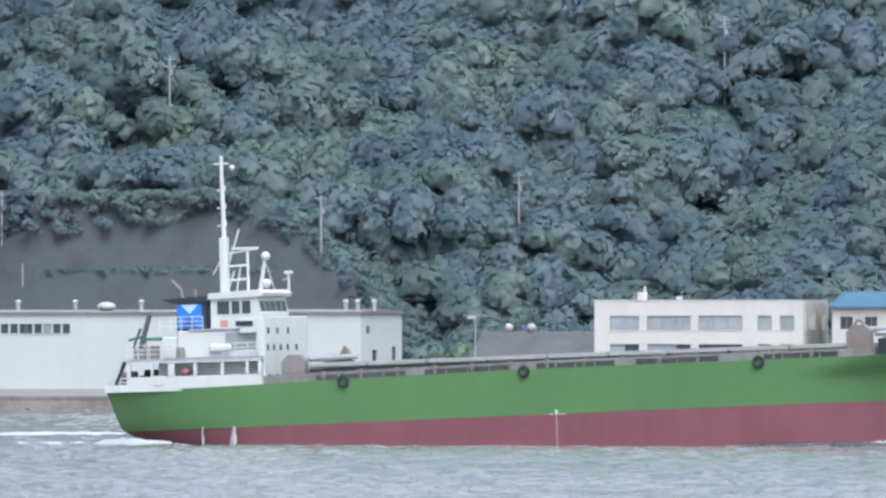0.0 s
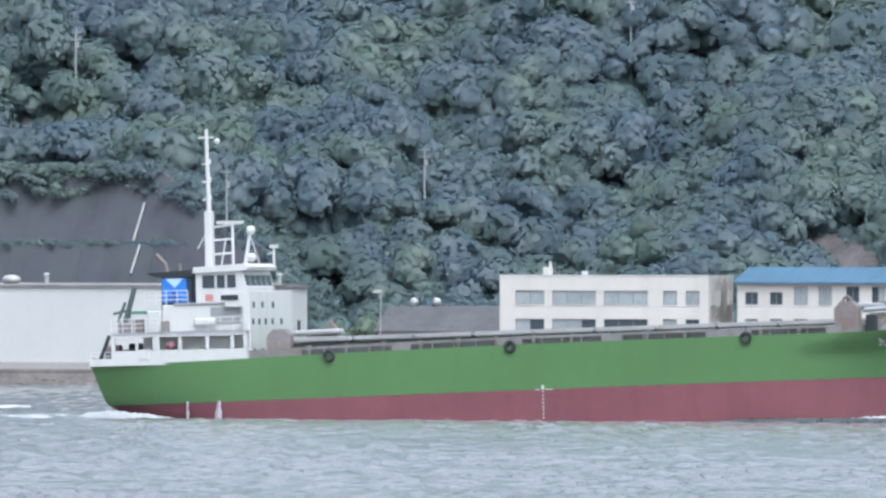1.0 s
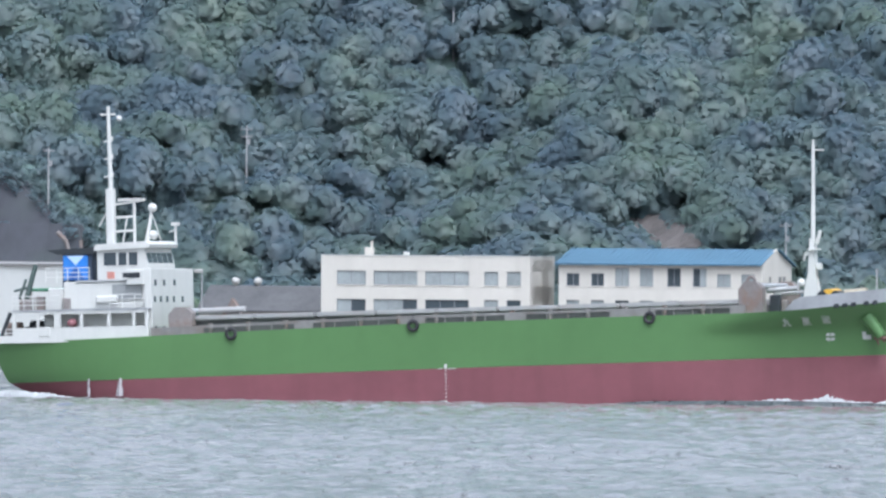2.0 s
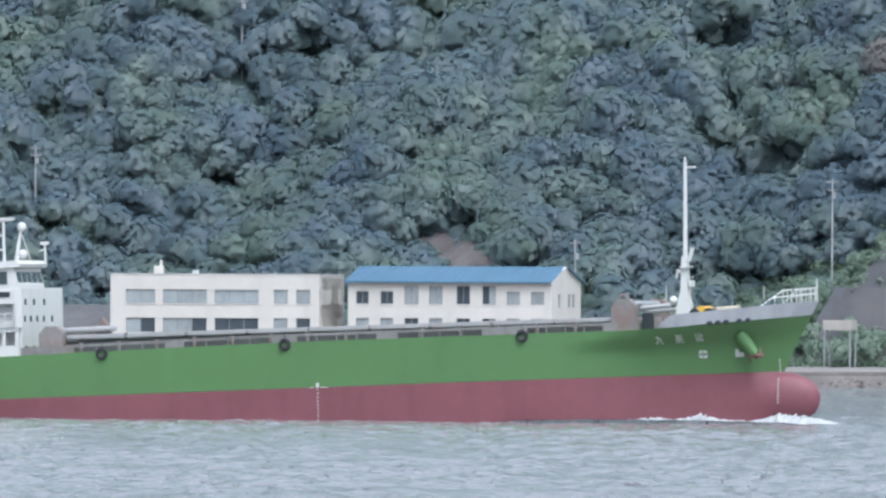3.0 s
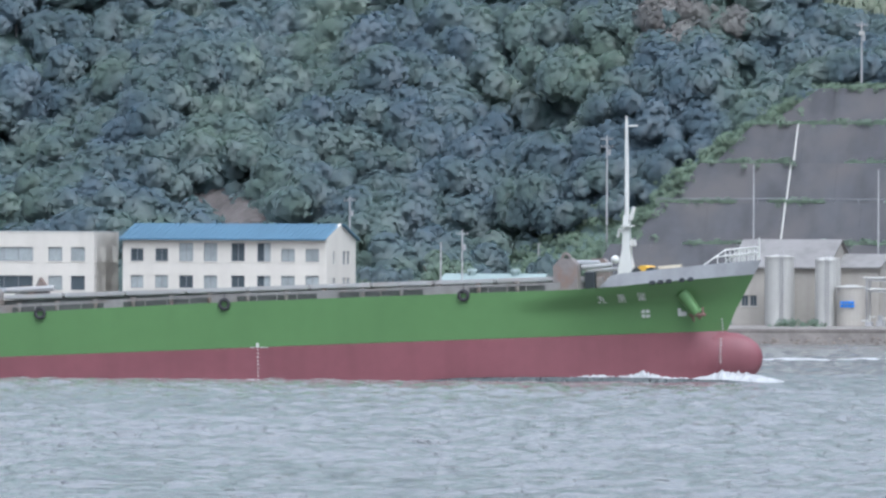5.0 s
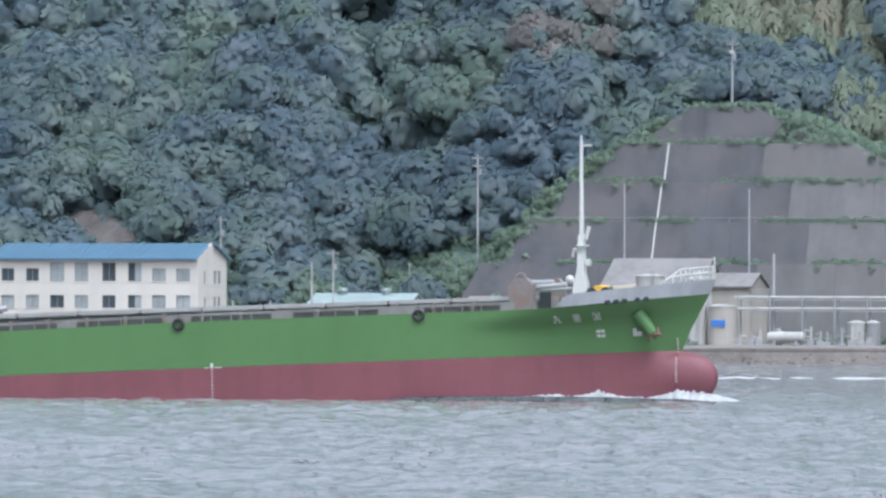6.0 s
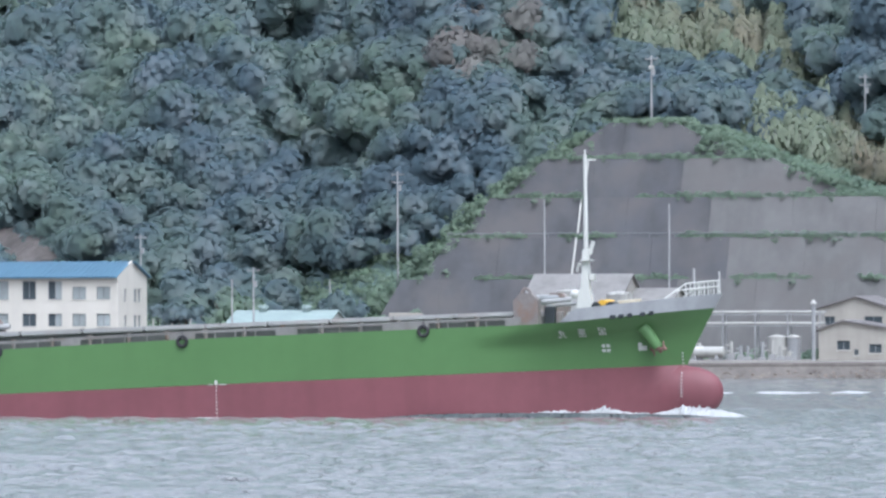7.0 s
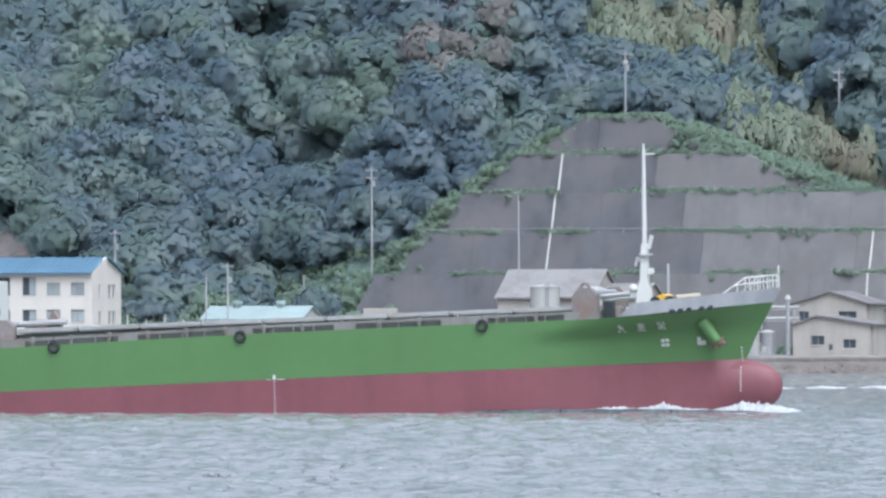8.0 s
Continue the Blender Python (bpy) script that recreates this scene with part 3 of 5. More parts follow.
def shell(name, levels, material, label):
    """A closed band of hull plating between the level functions, both sides, with a transom."""
    cols = [i / 60 for i in range(61)]
    bm = bmesh.new()
    grid = []
    for side in (-1, 1):
        rows = []
        for zf, k in levels:
            row = []
            for c in cols:
                s = c * 75
                z = zf(s)
                a, b = stern(z), stem(z)
                s = a + (b - a) * (c ** 1.0)
                z = zf(s)
                row.append(bm.verts.new((s, side * half_breadth(s, z, k), z)))
            rows.append(row)
        grid.append(rows)
    for rows in grid:
        for i in range(len(rows) - 1):
            for j in range(60):
                bm.faces.new((rows[i][j], rows[i][j + 1], rows[i + 1][j + 1], rows[i + 1][j]))
    for i in range(len(levels) - 1):
        bm.faces.new((grid[0][i][0], grid[1][i][0], grid[1][i + 1][0], grid[0][i + 1][0]))
        bm.faces.new((grid[0][i][-1], grid[1][i][-1], grid[1][i + 1][-1], grid[0][i + 1][-1]))
    for i in (0, len(levels) - 1):
        for j in range(60):
            bm.faces.new((grid[0][i][j], grid[0][i][j + 1], grid[1][i][j + 1], grid[1][i][j]))
    bmesh.ops.remove_doubles(bm, verts=bm.verts, dist=0.005)
    return part(name, bm, material, ship, label, True)


def hull():
    n = 8
    shell("topside", [((lambda s, k=i / n: interp(s, DECK) * k + interp(s, BOOT) * (1 - k)), i / n) for i in range(n + 1)], M_GREEN, "green painted steel topside")
    shell("bottom", [((lambda s, z=z: z + interp(s, BOOT) * (4.5 + z) / 4.5), z / 4.5) for z in (-4.5, -3.5, -2.5, -1.6, -0.8, -0.01)], M_RED, "dull red antifouling bottom")
    # bulb at the forefoot
    bm = bmesh.new()
    rings = []
    for s in [63, 66, 69, 71, 72.5, 73.7, 74.6, 75.1, 75.4, 75.52]:
        u = max(0.0, (s - 71.0) / 4.52)
        r = (max(0.0, 1 - u ** 3.2)) ** 0.5 if s > 71 else 1.0
        r *= interp(s, [(63, 0.4), (70.5, 0.88), (72.3, 1.0)])
        rings.append([bm.verts.new((s, 1.25 * r * math.cos(a), -1.75 + 2.1 * r * math.sin(a))) for a in [2 * math.pi * i / 20 for i in range(20)]])
    for a, b in zip(rings, rings[1:]):
        for i in range(20):
            bm.faces.new((a[i], a[(i + 1) % 20], b[(i + 1) % 20], b[i]))
    bm.faces.new(rings[0])
    bm.faces.new(rings[-1])
    part("bulb", bm, M_RED, ship, "rounded red bulbous bow", True)
    # bow bulwark: a plate with thickness that stands on the deck edge
    bm = bmesh.new()
    for side in (-1, 1):
        rows = []
        for k in range(5):
            for inner in (0, 1):
                row = []
                for i in range(25):
                    s0 = 64.2 + (75.6 - 64.2) * i / 24
                    z0, z1 = interp(s0, DECK), interp(s0, BULWARK)
                    z = z0 + (z1 - z0) * k / 4
                    s = 64.2 + (stem(z) - 64.2) * i / 24
                    row.append(bm.verts.new((s, side * max(0.03, half_breadth(s, z, 1 + 0.12 * k) - 0.12 * inner + 0.03 * k * (1 - i / 24)), z)))
                rows.append(row)
        for k in range(4):
            for inner in (0, 1):
                a, b = rows[2 * k + inner], rows[2 * k + 2 + inner]
                for i in range(24):
                    bm.faces.new((a[i], a[i + 1], b[i + 1], b[i]))
        a, b = rows[8], rows[9]
        for i in range(24):
            bm.faces.new((a[i], a[i + 1], b[i + 1], b[i]))
    part("bow_bulwark", bm, M_GREYPAINT, ship, "pale grey steel bow bulwark", True)


hull()


def deckhouse():
    zs = 2.62
    # poop side screen with gallery openings, both sides
    for side in (-1, 1):
        bm = bmesh.new()
        y0, y1 = sorted((side * 5.75, side * 5.6))
        box(bm, 1.9, 13.1, y0, y1, zs - 0.1, 3.68)
        box(bm, 1.9, 13.1, y0, y1, 4.72, 5.05)
        for a, b in ((1.9, 2.2), (3.9, 4.1), (5.35, 5.85), (7.45, 7.7), (9.7, 9.95), (11.75, 12.0), (12.8, 13.1)):
            box(bm, a, b, y0, y1, 3.6, 4.8)
        box(bm, 0.05, 1.9, y0 + 0.02, y1 - 0.02, zs - 0.1, 3.1)
        for z in (3.3, 3.6):
            tube(bm, (0.15, side * 5.6, z), (1.9, side * 5.6, z), 0.035)
        for x in (0.15, 0.7, 1.3):
            tube(bm, (x, side * 5.6, 3.0), (x, side * 5.6, 3.62), 0.035)
        part("side_screen", bm, M_WHITE, ship, "white steel side screen with gallery openings")
    bm = bmesh.new()
    box(bm, 0.05, 0.2, -5.4, 5.4, zs - 0.1, 3.2)
    part("stern_bulwark", bm, M_WHITE, ship)
    bm = bmesh.new()
    box(bm, 4.2, 13.0, -4.7, 4.7, zs - 0.1, 4.95)
    part("lower_house", bm, M_WHITE, ship)
    bm = bmesh.new()
    box(bm, 1.9, 13.2, -5.8, 5.8, 4.96, 5.08)
    part("boat_deck", bm, M_GREYPAINT, ship)
    # second tier
    bm = bmesh.new()
    box(bm, 5.9, 13.1, -4.9, 4.9, 5.08, 7.2, bev=0.05)
    part("upper_house", bm, M_WHITE, ship, "white steel accommodation block")
    # front screen, full beam, rising to the bridge wings
    bm = bmesh.new()
    box(bm, 12.6, 13.25, -5.3, 5.3, 2.7, 8.15, bev=0.04)
    box(bm, 11.2, 12.62, -5.3, -4.88, 6.9, 8.1, bev=0.04)
    box(bm, 11.2, 12.62, 4.88, 5.3, 6.9, 8.1, bev=0.04)
    front = part("front_screen", bm, M_WHITE, ship, "white front bulkhead with rows of portholes")
    for z, ys in ((7.05, (-4.4, -2.2, 0.4)), (5.75, (-4.6, -3.1, -1.5, 0.2, 2.4)), (3.4, (-4.4, -2.4, 0))):
        for y in ys:
            bm = bmesh.new()
            box(bm, 13.24, 13.29, y - 0.24, y + 0.24, z - 0.24, z + 0.24, bev=0.02)
            part("porthole", bm, M_GLASS, front)
    bm = bmesh.new()
    box(bm, 6.9, 13.0, -5.0, 5.0, 7.2, 7.32)
    part("bridge_deck", bm, M_GREYPAINT, ship)
    # wheelhouse
    bm = bmesh.new()
    prism(bm, [(8.2, 7.32), (12.35, 7.32), (12.35, 8.4), (12.05, 9.75), (8.2, 9.75)], -3.4, 3.4)
    wheel = part("wheelhouse", bm, M_WHITE, ship, "white wheelhouse with a band of dark windows")
    for x0, x1 in ((8.75, 9.75), (9.95, 10.6), (10.8, 11.5)):
        for side in (-1, 1):
            bm = bmesh.new()
            y0, y1 = sorted((side * 3.38, side * 3.44))
            box(bm, x0, x1, y0, y1, 8.45, 9.45, bev=0.02)
            part("side_window", bm, M_GLASS, wheel)
    for y0, y1 in ((-3.2, -2.0), (-1.9, -0.7), (-0.6, 0.6), (0.7, 1.9), (2.0, 3.2)):
        bm = bmesh.new()
        box(bm, -0.03, 0.04, y0, y1, 0.15, 1.0, m=pose(12.32, 0, 8.42, 0, -12.5, 0), bev=0.02)
        part("front_window", bm, M_GLASS, wheel)
    bm = bmesh.new()
    prism(bm, [(8.0, 9.62), (12.5, 9.78), (12.6, 10.05), (12.2, 10.3), (8.1, 10.1)], -3.6, 3.6)
    part("wheelhouse_roof", bm, M_WHITE, ship)
    bm = bmesh.new()
    box(bm, 10.9, 12.3, -5.36, -5.28, 7.45, 7.85)
    part("name_board", bm, M_BLACK, ship, "dark board on the bridge wing")
    bm = bmesh.new()
    box(bm, 9.5, 10.1, -4.98, -4.86, 7.4, 7.95)
    part("lifebuoy_box", bm, mat("orange_plastic", (0.48, 0.21, 0.17), 0.5, 0.1), ship)
    # panel on the wall, its grey painted for the shade inside a recess
    bm = bmesh.new()
    box(bm, 9.9, 12.3, -5.0, -4.88, 5.75, 6.95)
    part("recess", bm, mat("recess_shade_grey", (0.25, 0.26, 0.26), 0.6, 0.1), ship, "grey panel painted for the shade of a recess in the house side")
    # deck rails
    for side in (-1, 1):
        for x0, x1, y, z, posts in ((1.9, 5.8, 5.7, 5.05, 5), (4.4, 8.0, 4.8, 7.2, 5), (9.9, 13.0, 5.7, 5.05, 4)):
            bm = bmesh.new()
            for up in (0.4, 0.75, 1.1):
                tube(bm, (x0, side * y, z + up), (x1, side * y, z + up), 0.03)
            for i in range(posts):
                x = x0 + (x1 - x0) * i / (posts - 1)
                tube(bm, (x, side * y, z), (x, side * y, z + 1.1), 0.035)
            part("railing", bm, M_WHITE, ship, "white tubular deck rails")
    # funnel
    bm = bmesh.new()
    prism(bm, [(4.6, 5.0), (7.2, 5.0), (7.1, 9.4), (4.7, 9.4)], -1.4, 1.4)
    fun = part("funnel", bm, mat("navy_funnel_paint", (0.03, 0.045, 0.075), 0.5, 0.1), ship, "dark navy funnel with a blue panel")
    for side in (-1, 1):
        y0, y1 = sorted((side * 1.38, side * 1.44))
        bm = bmesh.new()
        box(bm, 4.75, 6.75, y0, y1, 7.4, 9.3)
        part("funnel_panel", bm, M_BLUE, fun, "bright blue panel")
    bm = bmesh.new()
    prism(bm, [(3.4, 9.75), (7.3, 9.95), (7.3, 9.4), (4.3, 9.4)], -1.55, 1.55)
    part("funnel_top", bm, M_BLACK, fun, "black funnel top")
    bm = bmesh.new()
    v = [bm.verts.new(p) for p in ((5.05, -1.5, 9.28), (6.5, -1.5, 9.28), (5.78, -1.5, 8.55))]
    bm.faces.new(v)
    g = bmesh.ops.extrude_face_region(bm, geom=bm.faces[:])
    bmesh.ops.translate(bm, verts=[x for x in g["geom"] if isinstance(x, bmesh.types.BMVert)], vec=(0, 0.08, 0))
    part("funnel_mark", bm, mat("pale_blue_paint", (0.45, 0.6, 0.8), 0.5, 0.05), fun, "pale triangle mark")
    bm = bmesh.new()
    prism(bm, [(5.0, 7.42), (6.5, 7.42), (5.78, 8.5)], -1.49, -1.42)
    part("funnel_mark", bm, mat("deep_blue_paint", (0.025, 0.10, 0.36), 0.45, 0.06), fun, "deep blue triangle mark")
    bm = bmesh.new()
    tube(bm, (4.6, 0.3, 9.8), (4.4, 0.3, 10.6), 0.18)
    tube(bm, (4.42, 0.3, 10.5), (3.7, 0.3, 11.2), 0.18)
    part("exhaust_pipe", bm, M_RUSTGREY, fun)
    bm = bmesh.new()
    tube(bm, (5.9, -0.4, 9.8), (5.9, -0.4, 10.5), 0.14)
    part("exhaust_pipe", bm, M_RUSTGREY, fun)


deckhouse()


def masts():
    bm = bmesh.new()
    box(bm, 7.95, 8.6, -0.32, 0.32, 7.3, 14.5, bev=0.06)
    tube(bm, (8.3, 0, 14.2), (8.2, 0, 20.95), 0.2, 0.14, 10)
    tube(bm, (7.6, 0, 20.3), (8.8, 0, 20.3), 0.08)
    ball(bm, (9.1, 0, 20.0), 0.22)
    for z in (18.2, 16.8, 15.4):
        tube(bm, (7.8, 0, z), (8.5, 0, z + 0.1), 0.07)
        tube(bm, (8.45, 0, z), (8.45, 0, z + 0.4), 0.1)
    tube(bm, (8.3, 0, 13.2), (11.0, 0, 13.55), 0.1)
    box(bm, 8.9, 11.1, -0.15, 0.15, 13.5, 13.7)
    tube(bm, (10.2, 0, 10.2), (10.2, 0, 13.5), 0.12)
    for z in (11.1, 12.2):
        tube(bm, (8.4, 0, z), (10.3, 0, z + 0.1), 0.09)
    tube(bm, (9.2, 0, 10.1), (9.6, 0, 12.2), 0.06)
    tube(bm, (7.3, 0, 11.6), (7.9, 0, 12.6), 0.06)
    part("main_mast", bm, M_WHITE, ship, "white mast with crosstrees and lights")
    bm = bmesh.new()
    tube(bm, (11.0, 0.6, 10.2), (11.4, 0.6, 12.6), 0.2, 0.12)
    ball(bm, (11.5, 0.6, 12.95), 0.36)
    tube(bm, (12.2, 0.6, 10.2), (11.5, 0.6, 12.4), 0.04)
    ball(bm, (11.9, -0.5, 10.8), 0.36)
    part("radome", bm, M_WHITE, ship, "white satellite domes on a stand")
    bm = bmesh.new()
    tube(bm, (13.4, 0.5, 10.1), (13.4, 0.5, 11.6), 0.1)
    box(bm, 13.1, 13.7, 0.3, 0.7, 11.5, 11.75)
    tube(bm, (12.9, 0.5, 11.0), (13.4, 0.5, 11.2), 0.05)
    part("light_post", bm, M_WHITE, ship)
    # fore mast
    bm = bmesh.new()
    prism(bm, [(63.75, 3.8), (65.15, 3.8), (65.0, 5.7), (64.85, 6.4), (64.78, 9.4), (64.42, 9.4), (64.25, 6.7), (63.95, 5.6)], -0.45, 0.45)
    tube(bm, (64.6, 0, 9.2), (64.75, 0, 16.6), 0.19, 0.13, 10)
    tube(bm, (64.75, 0, 16.3), (64.75, 0, 17.0), 0.08)
    tube(bm, (64.8, 0, 16.2), (65.6, 0, 16.2), 0.06)
    tube(bm, (64.9, 0, 9.0), (65.2, 0, 10.0), 0.16)
    tube(bm, (64.5, 0, 7.9), (64.0, 0, 8.35), 0.12)
    tube(bm, (64.0, 0, 8.35), (63.85, 0, 7.7), 0.1)
    ball(bm, (63.7, -0.4, 6.0), 0.33)
    box(bm, 64.85, 65.25, -0.3, 0.3, 7.0, 7.5, bev=0.05)
    box(bm, 64.3, 65.05, -0.7, 0.7, 8.5, 8.62)
    bmesh.ops.translate(bm, verts=bm.verts, vec=(0.5, 0, 0))
    part("fore_mast", bm, M_WHITE, ship, "white fore mast on a tapered pedestal")


masts()


def cargo_deck():
    # hatch coaming and covers
    bm = bmesh.new()
    pts = [(16.5, interp(16.5, DECK)), (61.0, 3.7), (61.0, 4.35), (16.5, 3.95)]
    prism(bm, pts, -4.6, 4.6)
    part("hatch_coaming", bm, M_COAMING, ship)
    n = 9
    for i in range(n):
        a, b = 16.6 + 44.2 * i / n, 16.6 + 44.2 * (i + 1) / n - 0.12
        za, zb = 3.98 + 0.4 * i / n, 3.98 + 0.4 * (i + 1) / n
        bm = bmesh.new()
        prism(bm, [(a, za), (b, zb), (b, zb + 0.42), (a, za + 0.42)], -4.9, 4.9)
        bmesh.ops.bevel(bm, geom=bm.edges[:], offset=0.12, segments=2, affect='EDGES')
        part("hatch_cover", bm, M_COVER, ship, "pale grey steel hatch cover")
    # side bulwark with freeing slots
    for side in (-1, 1):
        y0, y1 = sorted((side * 5.95, side * 5.83))
        slots = [(17.6, 25.0), (26.5, 33.6), (35.6, 42.0), (43.7, 50.4), (54.0, 60.0)]
        edges = [13.3] + [v for s in slots for v in s] + [61.2]
        for i in range(0, len(edges), 2):
            bm = bmesh.new()
            a, b = edges[i], edges[i + 1]
            prism(bm, [(a, interp(a, DECK) - 0.05), (b, interp(b, DECK) - 0.05), (b, interp(b, DECK) + 0.62), (a, interp(a, DECK) + 0.62)], y0, y1)
            part("bulwark_plate", bm, M_BULWARK, ship)
        for a, b in slots:
            bm = bmesh.new()
            prism(bm, [(a, interp(a, DECK) + 0.42), (b, interp(b, DECK) + 0.42), (b, interp(b, DECK) + 0.62), (a, interp(a, DECK) + 0.62)], y0, y1)
            k = 4
            for i in range(1, k):
                x = a + (b - a) * i / k
                box(bm, x - 0.035, x + 0.035, y0, y1, interp(x, DECK) - 0.05, interp(x, DECK) + 0.5)
            part("bulwark_rail", bm, M_BULWARK, ship)
    # the coaming's darkened paint stands for shade behind the slots; hatch end stools
    for a, top in ((14.7, 5.1), (60.6, 6.15)):
        for y0, y1 in ((-5.7, -4.6), (4.6, 5.7)):
            bm = bmesh.new()
            prism(bm, [(a, interp(a, DECK) - 0.05), (a + 1.9, interp(a, DECK) - 0.05), (a + 1.9, top - 0.5), (a + 1.4, top), (a + 0.5, top), (a, top - 0.6)], y0, y1)
            part("hatch_stool", bm, M_RUSTGREY, ship, "rust-stained grey hatch gear stool")
        bm = bmesh.new()
        tube(bm, (a + 1.0, -4.6, top - 0.35), (a + 1.0, 4.6, top - 0.35), 0.22, seg=10)
        part("cross_beam", bm, M_GREYPAINT, ship)
    # tyre fenders hung on the side
    for x in (19.9, 34.65, 53.62):
        bm = bmesh.new()
        r = 0.36
        rings = []
        for i in range(20):
            a = 2 * math.pi * i / 20
            rings.append([bm.verts.new(((r + 0.13 * math.cos(b)) * math.cos(a) + x, -6.12 + 0.11 * math.sin(b), (r + 0.13 * math.cos(b)) * math.sin(a) + interp(x, DECK) - 0.15)) for b in [2 * math.pi * j / 8 for j in range(8)]])
        for i in range(20):
            for j in range(8):
                bm.faces.new((rings[i][j], rings[(i + 1) % 20][j], rings[(i + 1) % 20][(j + 1) % 8], rings[i][(j + 1) % 8]))
        tube(bm, (x, -6.1, interp(x, DECK) + 0.2), (x, -5.98, interp(x, DECK) + 0.75), 0.03)
        part("tyre_fender", bm, M_RUBBER, ship, "black tyre fender hung over the side")


cargo_deck()


def side_y(s, z):
    """Starboard plating at s, z."""
    k = z / interp(s, DECK) if z > 0 else z / 4.5
    return -half_breadth(s, z, k)


def fittings():
    # hawse boss and anchor
    bm = bmesh.new()
    a = Vector((69.9, side_y(69.9, 3.3) + 0.35, 3.35))
    b = Vector((71.0, side_y(71.0, 1.9) - 0.95, 1.75))
    tube(bm, a, b, 0.55, 0.42, 16)
    part("hawse_boss", bm, M_GREEN, ship, "rounded green hawse boss", True)
    bm = bmesh.new()
    d = (b - a).normalized()
    tube(bm, b, b + d * 0.5, 0.14)
    box(bm, b.x - 0.55, b.x + 0.75, b.y - 0.3, b.y - 0.05, b.z - 0.25, b.z + 0.0, bev=0.06)
    for s in (-1, 1):
        tube(bm, (b.x + 0.1 + s * 0.4, b.y - 0.2, b.z - 0.2), (b.x + 0.15 + s * 0.35, b.y - 0.1, b.z + 0.45 if s > 0 else b.z - 0.65), 0.13, 0.05)
    part("anchor", bm, mat("rusty_anchor_iron", (0.16, 0.09, 0.075), 0.8, 0.3, 2.0, 0.3), ship, "rust-brown stowed anchor")
    # white marks on the bow plating
    def mark(name, s, z, rects, label):
        bm = bmesh.new()
        for x0, x1, z0, z1 in rects:
            vs = []
            for x, zz in ((x0, z0), (x1, z0), (x1, z1), (x0, z1)):
                vs.append((s + x, side_y(s + x, z + zz), z + zz))
            outer = [bm.verts.new((x, y - 0.035, zz)) for x, y, zz in vs]
            inner = [bm.verts.new((x, y + 0.02, zz)) for x, y, zz in vs]
            bm.faces.new(outer)
            bm.faces.new(inner[::-1])
            for i in range(4):
                bm.faces.new((outer[i], inner[i], inner[(i + 1) % 4], outer[(i + 1) % 4]))
        return part(name, bm, M_WHITE, ship, label)

    glyphs = [[(-0.27, 0.14, 0.10, 0.17), (-0.12, -0.04, -0.12, 0.3), (0.08, 0.15, -0.2, 0.16), (0.1, 0.3, -0.28, -0.21), (-0.28, -0.1, -0.28, -0.16), (-0.12, 0.02, -0.08, -0.02)],
              [(-0.26, 0.26, 0.2, 0.27), (-0.2, -0.13, -0.02, 0.16), (0.13, 0.2, -0.02, 0.16), (-0.2, 0.2, 0.05, 0.1), (-0.28, 0.28, -0.12, -0.05), (-0.05, 0.03, -0.3, 0.22), (-0.28, -0.1, -0.3, -0.23), (0.1, 0.28, -0.3, -0.23)],
              [(-0.24, -0.17, 0.12, 0.3), (-0.04, 0.03, 0.14, 0.3), (0.16, 0.24, 0.12, 0.3), (-0.28, 0.28, 0.03, 0.09), (-0.24, 0.24, -0.14, -0.08), (-0.04, 0.04, -0.3, 0.05), (-0.26, -0.14, -0.28, -0.16), (0.14, 0.26, -0.28, -0.16)]]
    for (s, z), glyph in zip(((64.2, 2.95), (65.65, 3.02), (67.1, 3.1)), glyphs):
        mark("lettering", s, z, glyph, "small white lettering bars")
    petal = [(-0.24, -0.04, 0.06, 0.30), (-0.31, -0.06, 0.08, 0.22)]
    mark("bow_emblem", 67.15, 1.8, [(sx * x0 if sx > 0 else -x1, sx * x1 if sx > 0 else -x0, sz * z0 if sz > 0 else -z1, sz * z1 if sz > 0 else -z0)
                                   for sx in (1, -1) for sz in (1, -1) for x0, x1, z0, z1 in petal], "white four-part emblem")
    mark("thruster_mark", 69.75, 1.85, [(-0.3, -0.05, -0.3, 0.3), (-0.05, 0.3, -0.3, 0.05)], "white thruster mark")
    for i in range(14):
        z = 1.25 - i * 0.25
        s = 72.5
        bm = bmesh.new()
        y = (side_y(s, z) if z > -0.1 else -max(abs(side_y(s, z)), 1.25 * math.sqrt(max(0.05, 1 - ((z + 1.75) / 2.1) ** 2)))) - 0.02
        box(bm, s - 0.06, s + 0.06, y - 0.04, y + 0.06, z - 0.055, z + 0.055)
        part("draught_mark", bm, M_WHITE, ship)
    for i in range(9):
        bm = bmesh.new()
        z = -0.25 - i * 0.29
        box(bm, 37.14, 37.26, -6.035, -5.98, z - 0.05, z + 0.05)
        part("draught_mark", bm, M_WHITE, ship)
    bm = bmesh.new()
    box(bm, 37.09, 37.31, -6.035, -5.98, -0.1, 0.25)
    box(bm, 36.6, 36.95, -6.035, -5.98, -0.12, -0.06)
    box(bm, 37.4, 38.0, -6.035, -5.98, -0.12, -0.06)
    part("load_line", bm, M_WHITE, ship, "white load line mark")
    # mooring openings in the bow bulwark
    for s in (68.1, 68.7, 69.3, 70.2, 70.8):
        bm = bmesh.new()
        y = side_y(s, interp(s, DECK))
        box(bm, s - 0.24, s + 0.24, y - 0.09, y + 0.05, interp(s, DECK) - 0.12, interp(s, DECK) + 0.2, bev=0.05)
        part("mooring_chock", bm, M_BLACK, ship)
    # bow rails
    def on_rail(s, side, up):
        z = interp(s, BULWARK)
        return (s, side * max(0.05, half_breadth(s, z, 1.4) - 0.05), z + up)

